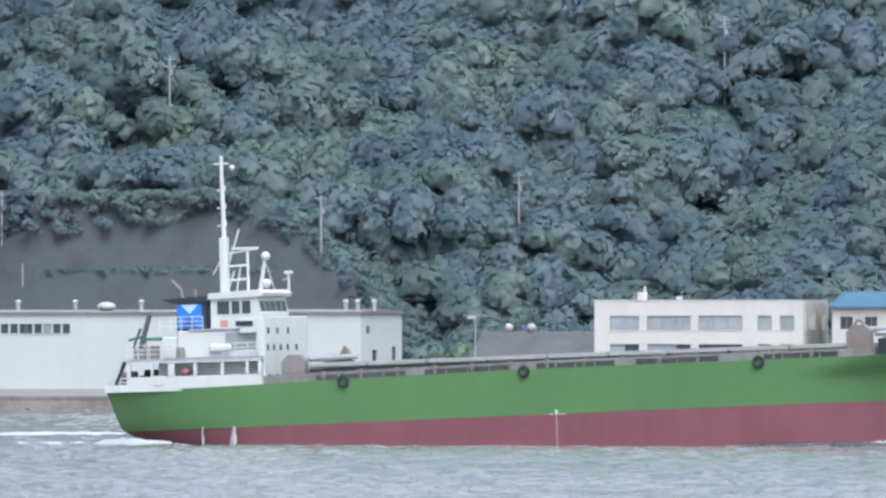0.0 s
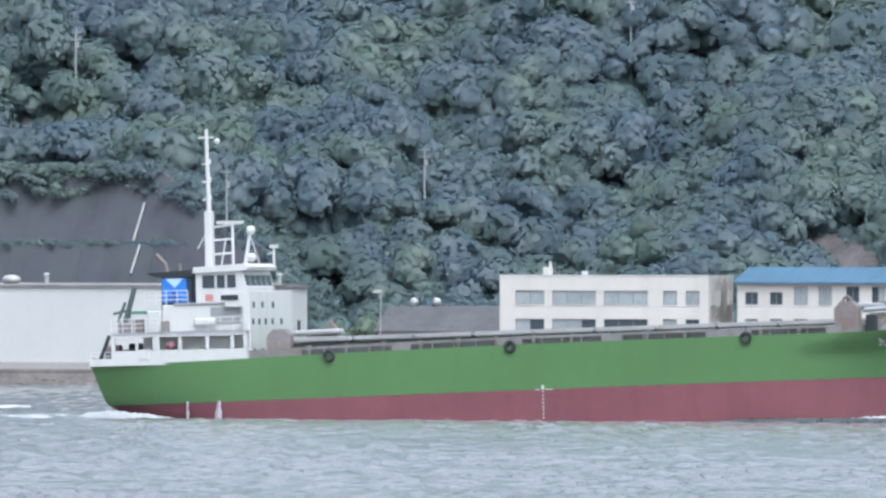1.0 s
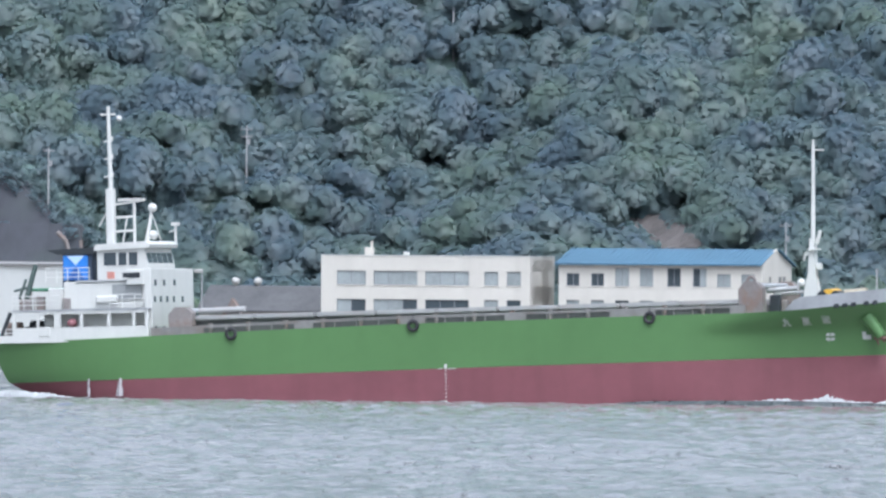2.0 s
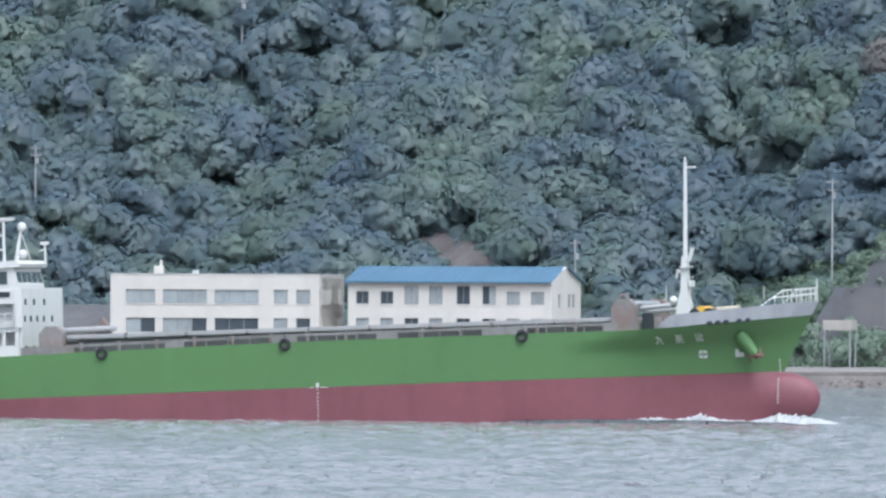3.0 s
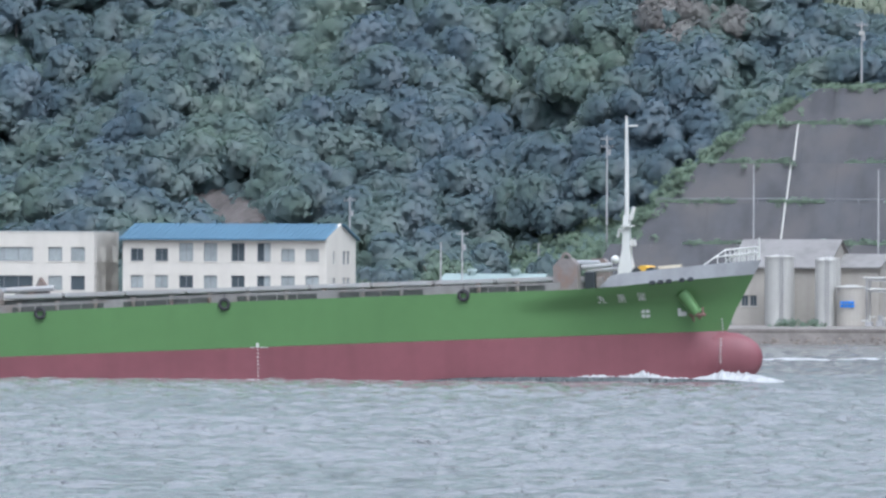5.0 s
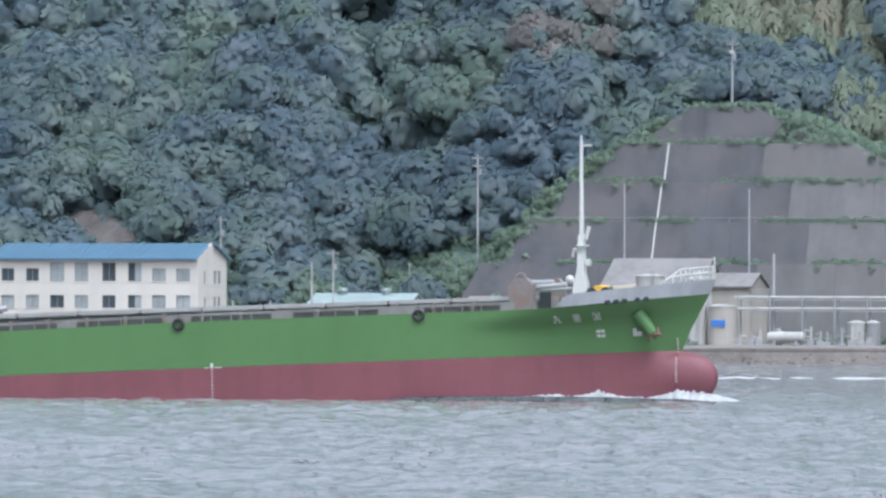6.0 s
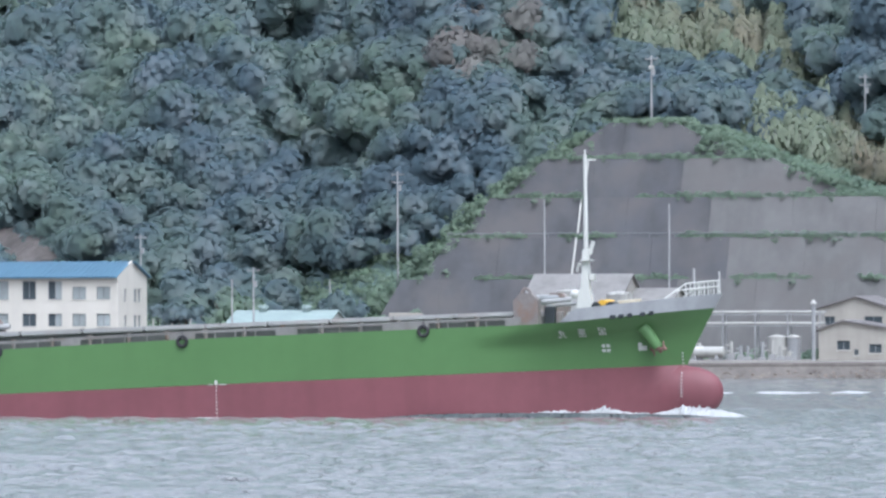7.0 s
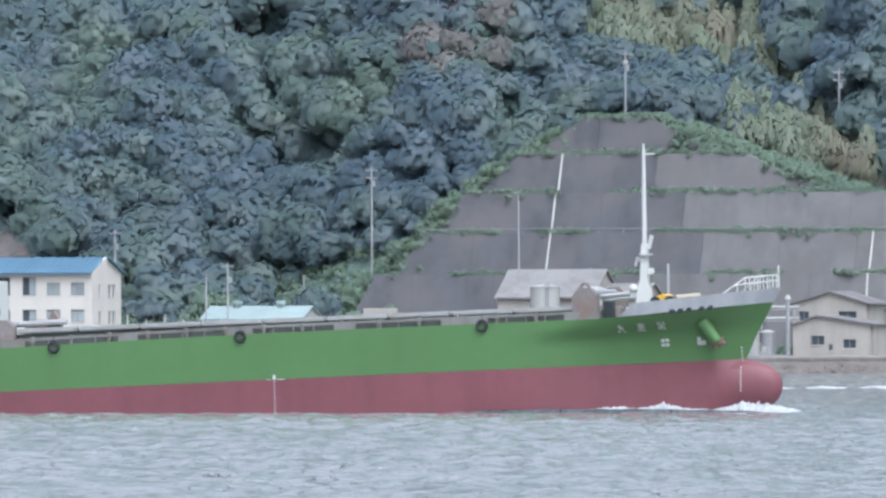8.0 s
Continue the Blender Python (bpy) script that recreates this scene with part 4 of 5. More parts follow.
    for side in (-1, 1):
        for up in (0.55, 1.0):
            bm = bmesh.new()
            pts = [72.7] + [73.3 + 0.42 * i for i in range(6)]
            tube(bm, on_rail(71.8 if up == 1.0 else 72.5, side, 0.0 if up == 1.0 else 0.5), on_rail(pts[1], side, up), 0.05)
            for u, v in zip(pts[1:], pts[2:]):
                tube(bm, on_rail(u, side, up), on_rail(v, side, up), 0.05)
            part("bow_rail", bm, M_WHITE, ship, "white tubular bow rail")
        for s in (72.75, 73.3, 73.6, 73.9, 74.2, 74.5, 74.8, 75.1, 75.4):
            bm = bmesh.new()
            tube(bm, on_rail(s, side, -0.05), on_rail(s, side, 1.0 if s > 73 else 0.6), 0.04)
            part("stanchion", bm, M_WHITE, ship)
    bm = bmesh.new()
    tube(bm, (75.45, 0, 5.6), (75.45, 0, 7.4), 0.06)
    part("jackstaff", bm, M_WHITE, ship)
    # forecastle deck and gear
    bm = bmesh.new()
    prism(bm, [(62.5, 3.7), (72.5, 4.3), (72.5, 4.4), (62.5, 3.8)], -2.0, 2.0)
    part("forecastle_deck", bm, M_GREYPAINT, ship)
    bm = bmesh.new()
    tube(bm, (66.6, -1.4, 4.95), (66.6, 1.4, 4.95), 0.55, seg=16)
    part("windlass_drum", bm, mat("yellow_gear_paint", (0.62, 0.36, 0.04), 0.5, 0.1), ship, "yellow windlass drum")
    bm = bmesh.new()
    tube(bm, (66.1, -1.5, 4.95), (66.1, 1.5, 4.95), 0.4, seg=12)
    tube(bm, (67.2, -1.5, 4.95), (67.2, 1.5, 4.95), 0.4, seg=12)
    box(bm, 65.9, 67.4, -1.7, 1.7, 3.9, 4.6)
    part("windlass", bm, M_BLACK, ship, "dark windlass")
    bm = bmesh.new()
    tube(bm, (67.4, 0.5, 5.0), (69.2, 0.5, 5.1), 0.42, seg=12)
    part("rope_reel", bm, mat("tan_rope", (0.38, 0.34, 0.26), 0.9, 0.2, 3.0, 0.3), ship, "reel of tan rope")
    # deck gear abaft the fore mast
    bm = bmesh.new()
    tube(bm, (61.6, -1.0, 5.45), (64.1, -1.0, 5.6), 0.2)
    part("derrick_pipe", bm, M_COVER, ship)
    bm = bmesh.new()
    tube(bm, (61.4, 2.0, 5.2), (63.8, 2.0, 5.3), 0.14)
    part("derrick_pipe", bm, M_COVER, ship)
    for x, y, w, h, m in ((62.6, -3.6, 0.8, 1.3, M_BLACK), (63.4, -3.2, 0.5, 0.9, M_RUSTGREY), (64.3, -3.4, 0.45, 0.8, M_WHITE), (61.9, -4.2, 0.5, 0.7, M_RUSTGREY)):
        bm = bmesh.new()
        box(bm, x, x + w, y - 0.3, y + 0.3, 3.7, 3.8 + h, bev=0.06)
        part("deck_locker", bm, m, ship)
    bm = bmesh.new()
    for i in range(12):
        u, v = math.pi * i / 12, math.pi * (i + 1) / 12
        tube(bm, (61.5 + 0.35 * math.cos(u), -5.1, 6.0 + 0.5 * math.sin(u)), (61.5 + 0.35 * math.cos(v), -5.1, 6.0 + 0.5 * math.sin(v)), 0.12)
    part("lifting_eye", bm, M_RUSTGREY, ship)
    # gear abaft: crane pipe and stern fittings
    bm = bmesh.new()
    tube(bm, (16.6, -3.8, 4.75), (20.4, -3.8, 4.85), 0.22)
    part("derrick_pipe", bm, M_COVER, ship)
    bm = bmesh.new()
    prism(bm, [(18.6, 4.0), (20.0, 4.0), (19.7, 5.0), (19.2, 5.7), (18.9, 5.2)], -3.6, -2.9)
    part("winch_housing", bm, M_RUSTGREY, ship)
    bm = bmesh.new()
    tube(bm, (2.3, -4.2, 5.0), (3.4, -4.2, 8.6), 0.24, 0.2)
    tube(bm, (1.6, -4.2, 6.6), (3.0, -4.2, 6.9), 0.1)
    tube(bm, (2.0, -4.2, 6.0), (2.6, -4.2, 7.5), 0.12)
    part("boat_davit", bm, mat("dark_green_gear", (0.07, 0.10, 0.09), 0.6, 0.2), ship, "dark davit arm over the poop")
    bm = bmesh.new()
    box(bm, 2.6, 5.6, -3.4, 0.5, 6.55, 6.8, bev=0.05)
    part("canopy", bm, mat("green_canvas", (0.10, 0.26, 0.16), 0.8, 0.15), ship, "green canvas canopy")
    for x in (2.7, 5.5):
        bm = bmesh.new()
        tube(bm, (x, -3.3, 5.0), (x, -3.3, 6.6), 0.06)
        part("canopy_post", bm, M_RUSTGREY, ship)
    bm = bmesh.new()
    box(bm, 4.7, 5.85, -5.2, -4.0, 5.05, 6.75, bev=0.08)
    part("deck_box", bm, M_WHITE, ship, "white deck store")
    for x, y, w, h in ((2.2, -4.6, 0.9, 0.9), (3.0, -3.4, 0.8, 1.1), (6.0, -5.3, 0.5, 0.9)):
        bm = bmesh.new()
        box(bm, x, x + w, y - 0.3, y + 0.3, 5.05, 5.05 + h, bev=0.06)
        part("deck_locker", bm, M_RUSTGREY, ship)
    bm = bmesh.new()
    box(bm, 4.2, 5.0, -5.82, -5.74, 3.0, 3.75, bev=0.02)
    part("embarkation_gate", bm, M_WHITE, ship)
    bm = bmesh.new()
    ball(bm, (6.7, -5.4, 4.0), 0.42, 0.8)
    part("buoy", bm, mat("dull_red_buoy", (0.22, 0.09, 0.10), 0.5, 0.1), ship, "red buoy in the side gallery")
    bm = bmesh.new()
    box(bm, 8.6, 10.4, -5.25, -4.9, 5.5, 6.1, bev=0.12)
    part("liferaft_canister", bm, M_WHITE, ship, "white liferaft canister")
    bm = bmesh.new()
    tube(bm, (13.6, -5.2, 3.0), (15.2, -5.2, 3.0), 0.55, seg=16)
    part("fender_roll", bm, M_BLACK, ship)
    # made-up dark gear that fills the gallery openings with shade
    for x0, x1, y0, y1, z1, m in ((0.9, 2.4, -4.9, -3.6, 4.2, M_RUSTGREY), (2.5, 3.8, -4.6, -2.4, 4.3, M_BLACK), (1.0, 3.6, 1.5, 4.5, 4.3, M_BLACK)):
        bm = bmesh.new()
        box(bm, x0, x1, y0, y1, 2.6, z1 - 0.5, bev=0.08)
        tube(bm, (x0 + 0.2, (y0 + y1) / 2, z1 - 0.45), (x1 - 0.2, (y0 + y1) / 2, z1 - 0.45), 0.42, seg=14)
        part("added_dark_gear", bm, m, ship, "dark gear added behind the poop openings to make them read dark")
    bm = bmesh.new()
    tube(bm, (0.9, -5.55, 3.0), (1.7, -5.55, 4.9), 0.16)
    part("roller_post", bm, M_BLACK, ship)
    # cooling water falling from outlets in the quarter
    for s, w0, w1 in ((8.0, 0.06, 0.13), (10.7, 0.10, 0.32)):
        bm = bmesh.new()
        n = 7
        left, right = [], []
        for i in range(n + 1):
            z = -0.35 - 1.4 * i / n
            y = side_y(s, z) - 0.10 - 0.05 * i
            w = w0 + (w1 - w0) * i / n
            left.append(bm.verts.new((s - w + 0.04 * math.sin(i * 2.3), y + 0.06, z)))
            right.append(bm.verts.new((s + w + 0.05 * math.sin(i * 1.7), y + 0.06, z)))
            if i == 0:
                mid = []
            mid.append(bm.verts.new((s + 0.03 * math.sin(i), y - 0.08, z)))
        for i in range(n):
            bm.faces.new((left[i], mid[i], mid[i + 1], left[i + 1]))
            bm.faces.new((mid[i], right[i], right[i + 1], mid[i + 1]))
        part("discharge_water", bm, mat("falling_water", (0.38, 0.35, 0.36), 0.6, 0.25, 2.0), ship, "white cooling water falling down the side")
    # mooring hawser scuffs: small vents along the deck edge
    for i in range(14):
        x = 18 + i * 3.05
        bm = bmesh.new()
        tube(bm, (x, -5.3, interp(x, DECK)), (x, -5.3, interp(x, DECK) + 0.75), 0.14, 0.2)
        part("air_vent", bm, M_RUSTGREY, ship)


fittings()

# ---------------------------------------------------------------- buildings on the shore
M_CURTAIN = mat("curtained_window_glass", (0.30, 0.33, 0.33), 0.25, 0.2, 0.8)
M_FRAME = mat("dark_aluminium_frame", (0.18, 0.19, 0.20), 0.5, 0.1, 1.0)
M_TILE = mat("grey_roof_tiles", (0.085, 0.085, 0.088), 0.8, 0.2, 0.6, 0.3, streak=0.15)
M_PALEGREEN = mat("pale_green_metal_roof", (0.25, 0.315, 0.305), 0.5, 0.08, 0.6, 0.1, streak=0.1)
M_CREAM = mat("cream_render", (0.36, 0.338, 0.30), 0.8, 0.08, 0.4, 0.1, streak=0.12)
M_TANK = mat("off_white_tank_paint", (0.41, 0.405, 0.38), 0.5, 0.08, 0.5, 0.05, streak=0.15)
M_STEEL = mat("galvanised_steel", (0.33, 0.335, 0.34), 0.5, 0.15, 1.5, 0.1, metal=0.3)
M_POLE = mat("concrete_pole", (0.34, 0.34, 0.34), 0.8, 0.12, 1.0)
M_FADEDROOF = mat("faded_grey_roof_sheet", (0.20, 0.193, 0.188), 0.8, 0.12, 0.5, 0.1, streak=0.2)
M_BROWNROOF = mat("brown_grey_roof", (0.16, 0.15, 0.15), 0.8, 0.2, 0.8, 0.2)


def facade(bm, w, h, openings, thick=0.28, y=0.0):
    """A wall from 0 to w and 0 to h, facing -y, with openings that go through it."""
    zs = sorted({0.0, h, *[o[2] for o in openings], *[o[3] for o in openings]})
    for z0, z1 in zip(zs, zs[1:]):
        cuts = sorted((o[0], o[1]) for o in openings if o[2] <= z0 + 1e-4 and o[3] >= z1 - 1e-4)
        x = 0.0
        for a, b in cuts + [(w, w)]:
            if a - x > 0.01:
                box(bm, x, a, y, y + thick, z0, z1)
            x = max(x, b)


def add_windows(wall, w_list, glass_of, m=None, panes=None):
    """Frame, sill and panes set back in each opening."""
    for i, (a, b, c, d) in enumerate(w_list):
        k = panes[i] if panes else 2
        bm = bmesh.new()
        for z in (c, d - 0.07):
            box(bm, a, b, 0.10, 0.18, z, z + 0.07)
        for j in range(k + 1):
            x = a + (b - a - 0.07) * j / k
            box(bm, x, x + 0.07, 0.10, 0.18, c, d)
        win = part("window", bm, M_FRAME, wall)
        if m is not None:
            win.matrix_basis = m
        bm = bmesh.new()
        box(bm, a - 0.08, b + 0.08, -0.06, 0.1, c - 0.09, c - 0.005)
        part("sill", bm, M_WALLWHITE, win)
        for j in range(k):
            x0, x1 = a + (b - a) * j / k + 0.04, a + (b - a) * (j + 1) / k - 0.04
            bm = bmesh.new()
            box(bm, x0, x1, 0.13, 0.15, c + 0.06, d - 0.06)
            part("pane", bm, glass_of(i, j), win)


def office():
    p0, w, dep, z0, h = 64.42, 25.2, 9.0, 1.45, 10.25
    ob = empty("office_building", LAND @ pose(p0, 8, z0), label="white three-storey office block with a flat roof", category="building")
    sc = w / 372.0
    cols = [(80, 132), (146, 224), (238, 316), (343, 368), (383, 408)]
    rows = [(6.95, 8.55), (3.65, 5.3), (0.5, 2.1)]
    wins = [((a - 52) * sc, (b - 52) * sc, c, d) for c, d in rows for a, b in cols]
    bm = bmesh.new()
    facade(bm, w, h, wins)
    box(bm, 0, w, 0.9, dep - 0.28, 0, h - 0.3)
    box(bm, 0, w, dep - 0.28, dep, 0, h)
    box(bm, 0, 0.28, 0.28, dep - 0.28, 0, h)
    front = part("wall", bm, M_WALLWHITE, ob)
    rng = random.Random(4)
    add_windows(front, wins, lambda i, j: M_CURTAIN if (i < 5 and i != 4) or rng.random() < 0.35 else M_GLASS, panes=[2, 3, 3, 1, 1] * 3)
    side = [(0.5, 1.3, c, d) for c, d in rows] + [(3.0, 4.4, c, d) for c, d in rows] + [(6.8, 8.0, c, d) for c, d in rows]
    bm = bmesh.new()
    facade(bm, dep - 0.56, h, [(a - 0.28, b - 0.28, c, d) for a, b, c, d in side])
    g = part("end_wall", bm, M_WALLWHITE, ob)
    g.matrix_basis = pose(w, 0.28, 0, 0, 0, 90)
    add_windows(g, [(a - 0.28, b - 0.28, c, d) for a, b, c, d in side], lambda i, j: M_GLASS)
    bm = bmesh.new()
    box(bm, -0.05, w + 0.05, -0.05, 0.3, h, h + 0.12)
    box(bm, w - 0.25, w + 0.05, 0.3, dep, h, h + 0.12)
    box(bm, -0.05, 0.25, 0.3, dep, h, h + 0.12)
    part("parapet_cap", bm, M_WALLGREY, ob)
    bm = bmesh.new()
    box(bm, 4.2, 5.1, 3, 3.9, h - 0.3, h + 1.0, bev=0.05)
    tube(bm, (4.95, 3.4, h + 0.9), (4.95, 3.4, h + 1.7), 0.16)
    part("roof_vent", bm, M_WALLWHITE, ob, "white roof vent stack")
    bm = bmesh.new()
    box(bm, 8.9, 9.5, 3, 3.6, h - 0.3, h + 0.5, bev=0.05)
    part("roof_hatch", bm, M_WALLGREY, ob)


office()


def blue_roofed():
    p0, w, dep, z0, h = 93.08, 24.3, 11.2, 1.45, 9.6
    ob = empty("blue_roofed_building", LAND @ pose(p0, 8, z0), label="white three-storey building with a blue metal gable roof", category="building")
    sc = w / 364.0
    cols = [(155, 178), (199, 222), (242, 267), (286, 310), (335, 359), (381, 405), (424, 448), (467, 491)]
    wins = []
    for r, (c, d) in enumerate([(7.0, 8.45), (3.95, 5.4), (0.9, 2.3)]):
        for i, (a, b) in enumerate(cols):
            wins.append(((a - 141) * sc, (b - 141) * sc, c, 9.1 if r == 0 and 2 <= i <= 5 else d))
    bm = bmesh.new()
    facade(bm, w, h, wins)
    box(bm, 0, w - 0.3, 0.9, dep, 0, h - 0.1)
    box(bm, 0, 0.28, 0.28, dep, 0, h)
    front = part("wall", bm, M_WALLWHITE, ob)
    lit = {2, 3, 6, 7, 8, 9, 11, 14, 15}
    add_windows(front, wins, lambda i, j: M_CURTAIN if i in lit or (i % 8 == 5 and j) else M_GLASS)
    bm = bmesh.new()
    side = [(2.2, 3.0, c, d) for c, d in ((6.7, 8.2), (3.7, 5.2))] + [(5.9, 7.0, c, d) for c, d in ((6.7, 8.2), (3.7, 5.2))] + [(7.5, 8.6, c, d) for c, d in ((6.7, 8.2), (3.7, 5.2))]
    facade(bm, dep - 0.28, h, side)
    prism(bm, [(-0.28, h), (dep - 0.28, h), (dep / 2 - 0.28, h + 1.75)], 0, 0.28)
    g = part("gable_wall", bm, M_WALLWHITE, ob)
    g.matrix_basis = pose(w, 0.28, 0, 0, 0, 90)
    add_windows(g, side, lambda i, j: M_CURTAIN)
    for s in (0, 1):
        bm = bmesh.new()
        e = 0.5
        pts = [(-e, h - 0.2), (dep / 2, h + 1.55), (dep / 2, h + 1.72), (-e, h - 0.02)]
        prism(bm, pts, -0.35, w - 0.02)
        r = part("roof_slope", bm, M_ROOFBLUE, ob, "blue ribbed metal roof sheet")
        r.matrix_basis = (pose(w, dep, 0, 0, 0, 180) if s else Matrix()) @ Matrix(((0, 1, 0, 0), (1, 0, 0, 0), (0, 0, 1, 0), (0, 0, 0, 1)))
        bm = bmesh.new()
        prism(bm, [(-e, h - 0.02), (dep / 2, h + 1.72), (dep / 2, h + 1.77), (-e, h + 0.04)], 0, 0.07)
        rib = part("roof_rib", bm, M_ROOFBLUE, r)
        for i in range(1, 40):
            o = new("roof_rib", rib.data)
            o.parent, o.location = r, (0, -0.3 + i * (w + 0.2) / 40, 0)


blue_roofed()


def warehouse():
    p1, dep, z0, h, w = 35.83, 13.8, 1.45, 9.1, 95.0
    ob = empty("warehouse", LAND @ pose(p1 - w, 8, z0), label="long pale grey metal-clad warehouse with window strips", category="warehouse")
    wins = []
    for px in (-35, 45):
        a = -6.02 - (p1 - w) + (px - 45) * 0.0674
        for j in range(5):
            x = a + j * 1.18
            wins.append((x, x + 1.0, 6.5, 7.65))
    bm = bmesh.new()
    facade(bm, w, h, wins)
    box(bm, 0, w - 0.3, 0.9, dep, 0, h - 0.2)
    wall = part("wall", bm, M_WALLGREY, ob)
    add_windows(wall, wins, lambda i, j: M_GLASS if (i // 5) % 2 == 0 or i % 5 != 2 else M_CURTAIN, panes=[1] * len(wins))
    bm = bmesh.new()
    side = [(3.6, 5.2, 3.2, 4.6), (10.2, 11.6, 3.2, 5.0), (1.6, 2.8, 6.5, 7.4)]
    facade(bm, dep - 0.28, h, side)
    g = part("end_wall", bm, M_WALLGREY, ob)
    g.matrix_basis = pose(w, 0.28, 0, 0, 0, 90)
    add_windows(g, side, lambda i, j: M_GLASS)
    bm = bmesh.new()
    prism(bm, [(-0.25, h - 0.05), (dep / 2, h + 0.2), (dep + 0.25, h - 0.05), (dep + 0.25, h - 0.3), (-0.25, h - 0.3)], 0, w + 0.25, m=Matrix(((0, 1, 0, 0), (1, 0, 0, 0), (0, 0, 1, 0), (0, 0, 0, 1))))
    part("roof", bm, M_FADEDROOF, ob)
    for px in (33, 140, 263, 640, 662, 692):
        x = -7.23 - (p1 - w) + (px - 45) * 0.0674
        bm = bmesh.new()
        tube(bm, (x, 3, h), (x, 3, h + 1.2), 0.24, seg=10)
        tube(bm, (x, 3, h + 1.1), (x, 3, h + 1.35), 0.4, 0.2, seg=10)
        part("roof_vent", bm, M_TANK, ob)
    bm = bmesh.new()
    ball(bm, (3.07 - (p1 - w), 3, h + 0.55), 1.1, 0.5)
    part("roof_dome", bm, M_TANK, ob, "pale domed roof ventilator")


warehouse()


def gable_house(name, p, q, w, dep, h, rise, wall_m, roof_m, label, along=True, wins=(), peak=0.5, z0=1.45):
    """along: the ridge runs along the shore; otherwise the gable faces the sea."""
    ob = empty(name, LAND @ pose(p, q, z0), label=label, category="house")
    bm = bmesh.new()
    facade(bm, w, h, list(wins))
    box(bm, 0, w, 0.8, dep, 0, h - 0.05)
    if along:
        prism(bm, [(0, h), (dep, h), (dep / 2, h + rise)], 0, w, m=Matrix(((0, 1, 0, 0), (1, 0, 0, 0), (0, 0, 1, 0), (0, 0, 0, 1))))
    else:
        prism(bm, [(0, h - 0.01), (w, h - 0.01), (w * peak, h + rise)], 0, dep)
    wall = part("wall", bm, wall_m, ob)
    if wins:
        add_windows(wall, list(wins), lambda i, j: M_GLASS)
    swap = Matrix(((0, 1, 0, 0), (1, 0, 0, 0), (0, 0, 1, 0), (0, 0, 0, 1))) if along else None
    L = dep if along else w
    top = 0.5 if along else peak
    for a, b in (((-0.35, h - 0.35 * rise / (L * top)), (L * top, h + rise)), ((L * top, h + rise), (L + 0.35, h - 0.35 * rise / (L * (1 - top))))):
        bm = bmesh.new()
        prism(bm, [(a[0], a[1] + 0.02), (b[0], b[1] + 0.02), (b[0], b[1] + 0.2), (a[0], a[1] + 0.2)], -0.3, (w if along else dep) + 0.3, m=swap)
        part("roof_slope", bm, roof_m, ob)
    return ob


def cylinder_tank(name, p, q, z0, z1, r, material, label, dome=0.25, lie=0.0, ladder=False):
    ob = empty(name, LAND @ pose(p, q, z0), label=label, category="tank")
    bm = bmesh.new()
    if lie:
        tube(bm, (-lie / 2, 0, r + 0.35), (lie / 2, 0, r + 0.35), r, seg=20)
        for s in (-1, 1):
            vs = ball(bm, (s * lie / 2, 0, r + 0.35), r, seg=20)
            bmesh.ops.scale(bm, vec=(0.4, 1, 1), space=Matrix.Translation((-s * lie / 2, 0, -r - 0.35)), verts=vs)
        part("shell", bm, material, ob, smooth=False)
        for x in (-lie / 3, lie / 3):
            bm = bmesh.new()
            box(bm, x - 0.15, x + 0.15, -r * 0.8, r * 0.8, -0.1, 0.8)
            part("saddle", bm, M_POLE, ob)
        return ob
    h = z1 - z0
    tube(bm, (0, 0, -0.1), (0, 0, h - dome), r, seg=24)
    part("shell", bm, material, ob)
    bm = bmesh.new()
    tube(bm, (0, 0, h - dome + 0.01), (0, 0, h), r * 1.03, r * 0.25, seg=24)
    tube(bm, (0, 0, h - dome - 0.12), (0, 0, h - dome), r * 1.04, seg=24)
    part("lid", bm, M_TANK, ob)
    if ladder:
        bm = bmesh.new()
        for s in (-0.2, 0.2):
            tube(bm, (s + r * 0.4, -r * 0.98, 0), (s + r * 0.4, -r * 0.98, h + 0.4), 0.04)
        for i in range(int(h / 0.4)):
            tube(bm, (r * 0.4 - 0.2, -r * 0.98, 0.3 + 0.4 * i), (r * 0.4 + 0.2, -r * 0.98, 0.3 + 0.4 * i), 0.03)
        part("ladder", bm, M_STEEL, ob)
    return ob


# low tiled building between warehouse and office
low = gable_house("tiled_storehouse", 46.68, 16, 14.6, 9.0, 3.84, 2.7, M_CREAM, M_TILE, "low storehouse with a dark grey tiled roof")
for x in (49.56, 52.34):
    bm = bmesh.new()
    tube(bm, (x - 46.68, 4.5, 5.9), (x - 46.68, 4.5, 7.0), 0.2)
    ball(bm, (x - 46.68, 4.5, 7.2), 0.5)
    part("turbine_vent", bm, M_TANK, low, "round white roof turbine")
lamp = empty("street_lamp", LAND @ pose(48.47, 12, 1.45), label="grey street lamp with a short arm", category="street lamp")
bm = bmesh.new()
tube(bm, (0, 0, -0.2), (0, 0, 8.42), 0.11, 0.08)
part("pole", bm, M_STEEL, lamp)
bm = bmesh.new()
box(bm, -0.95, 0.1, -0.15, 0.15, 8.16, 8.55, bev=0.05)
part("lamp_head", bm, M_TANK, lamp)

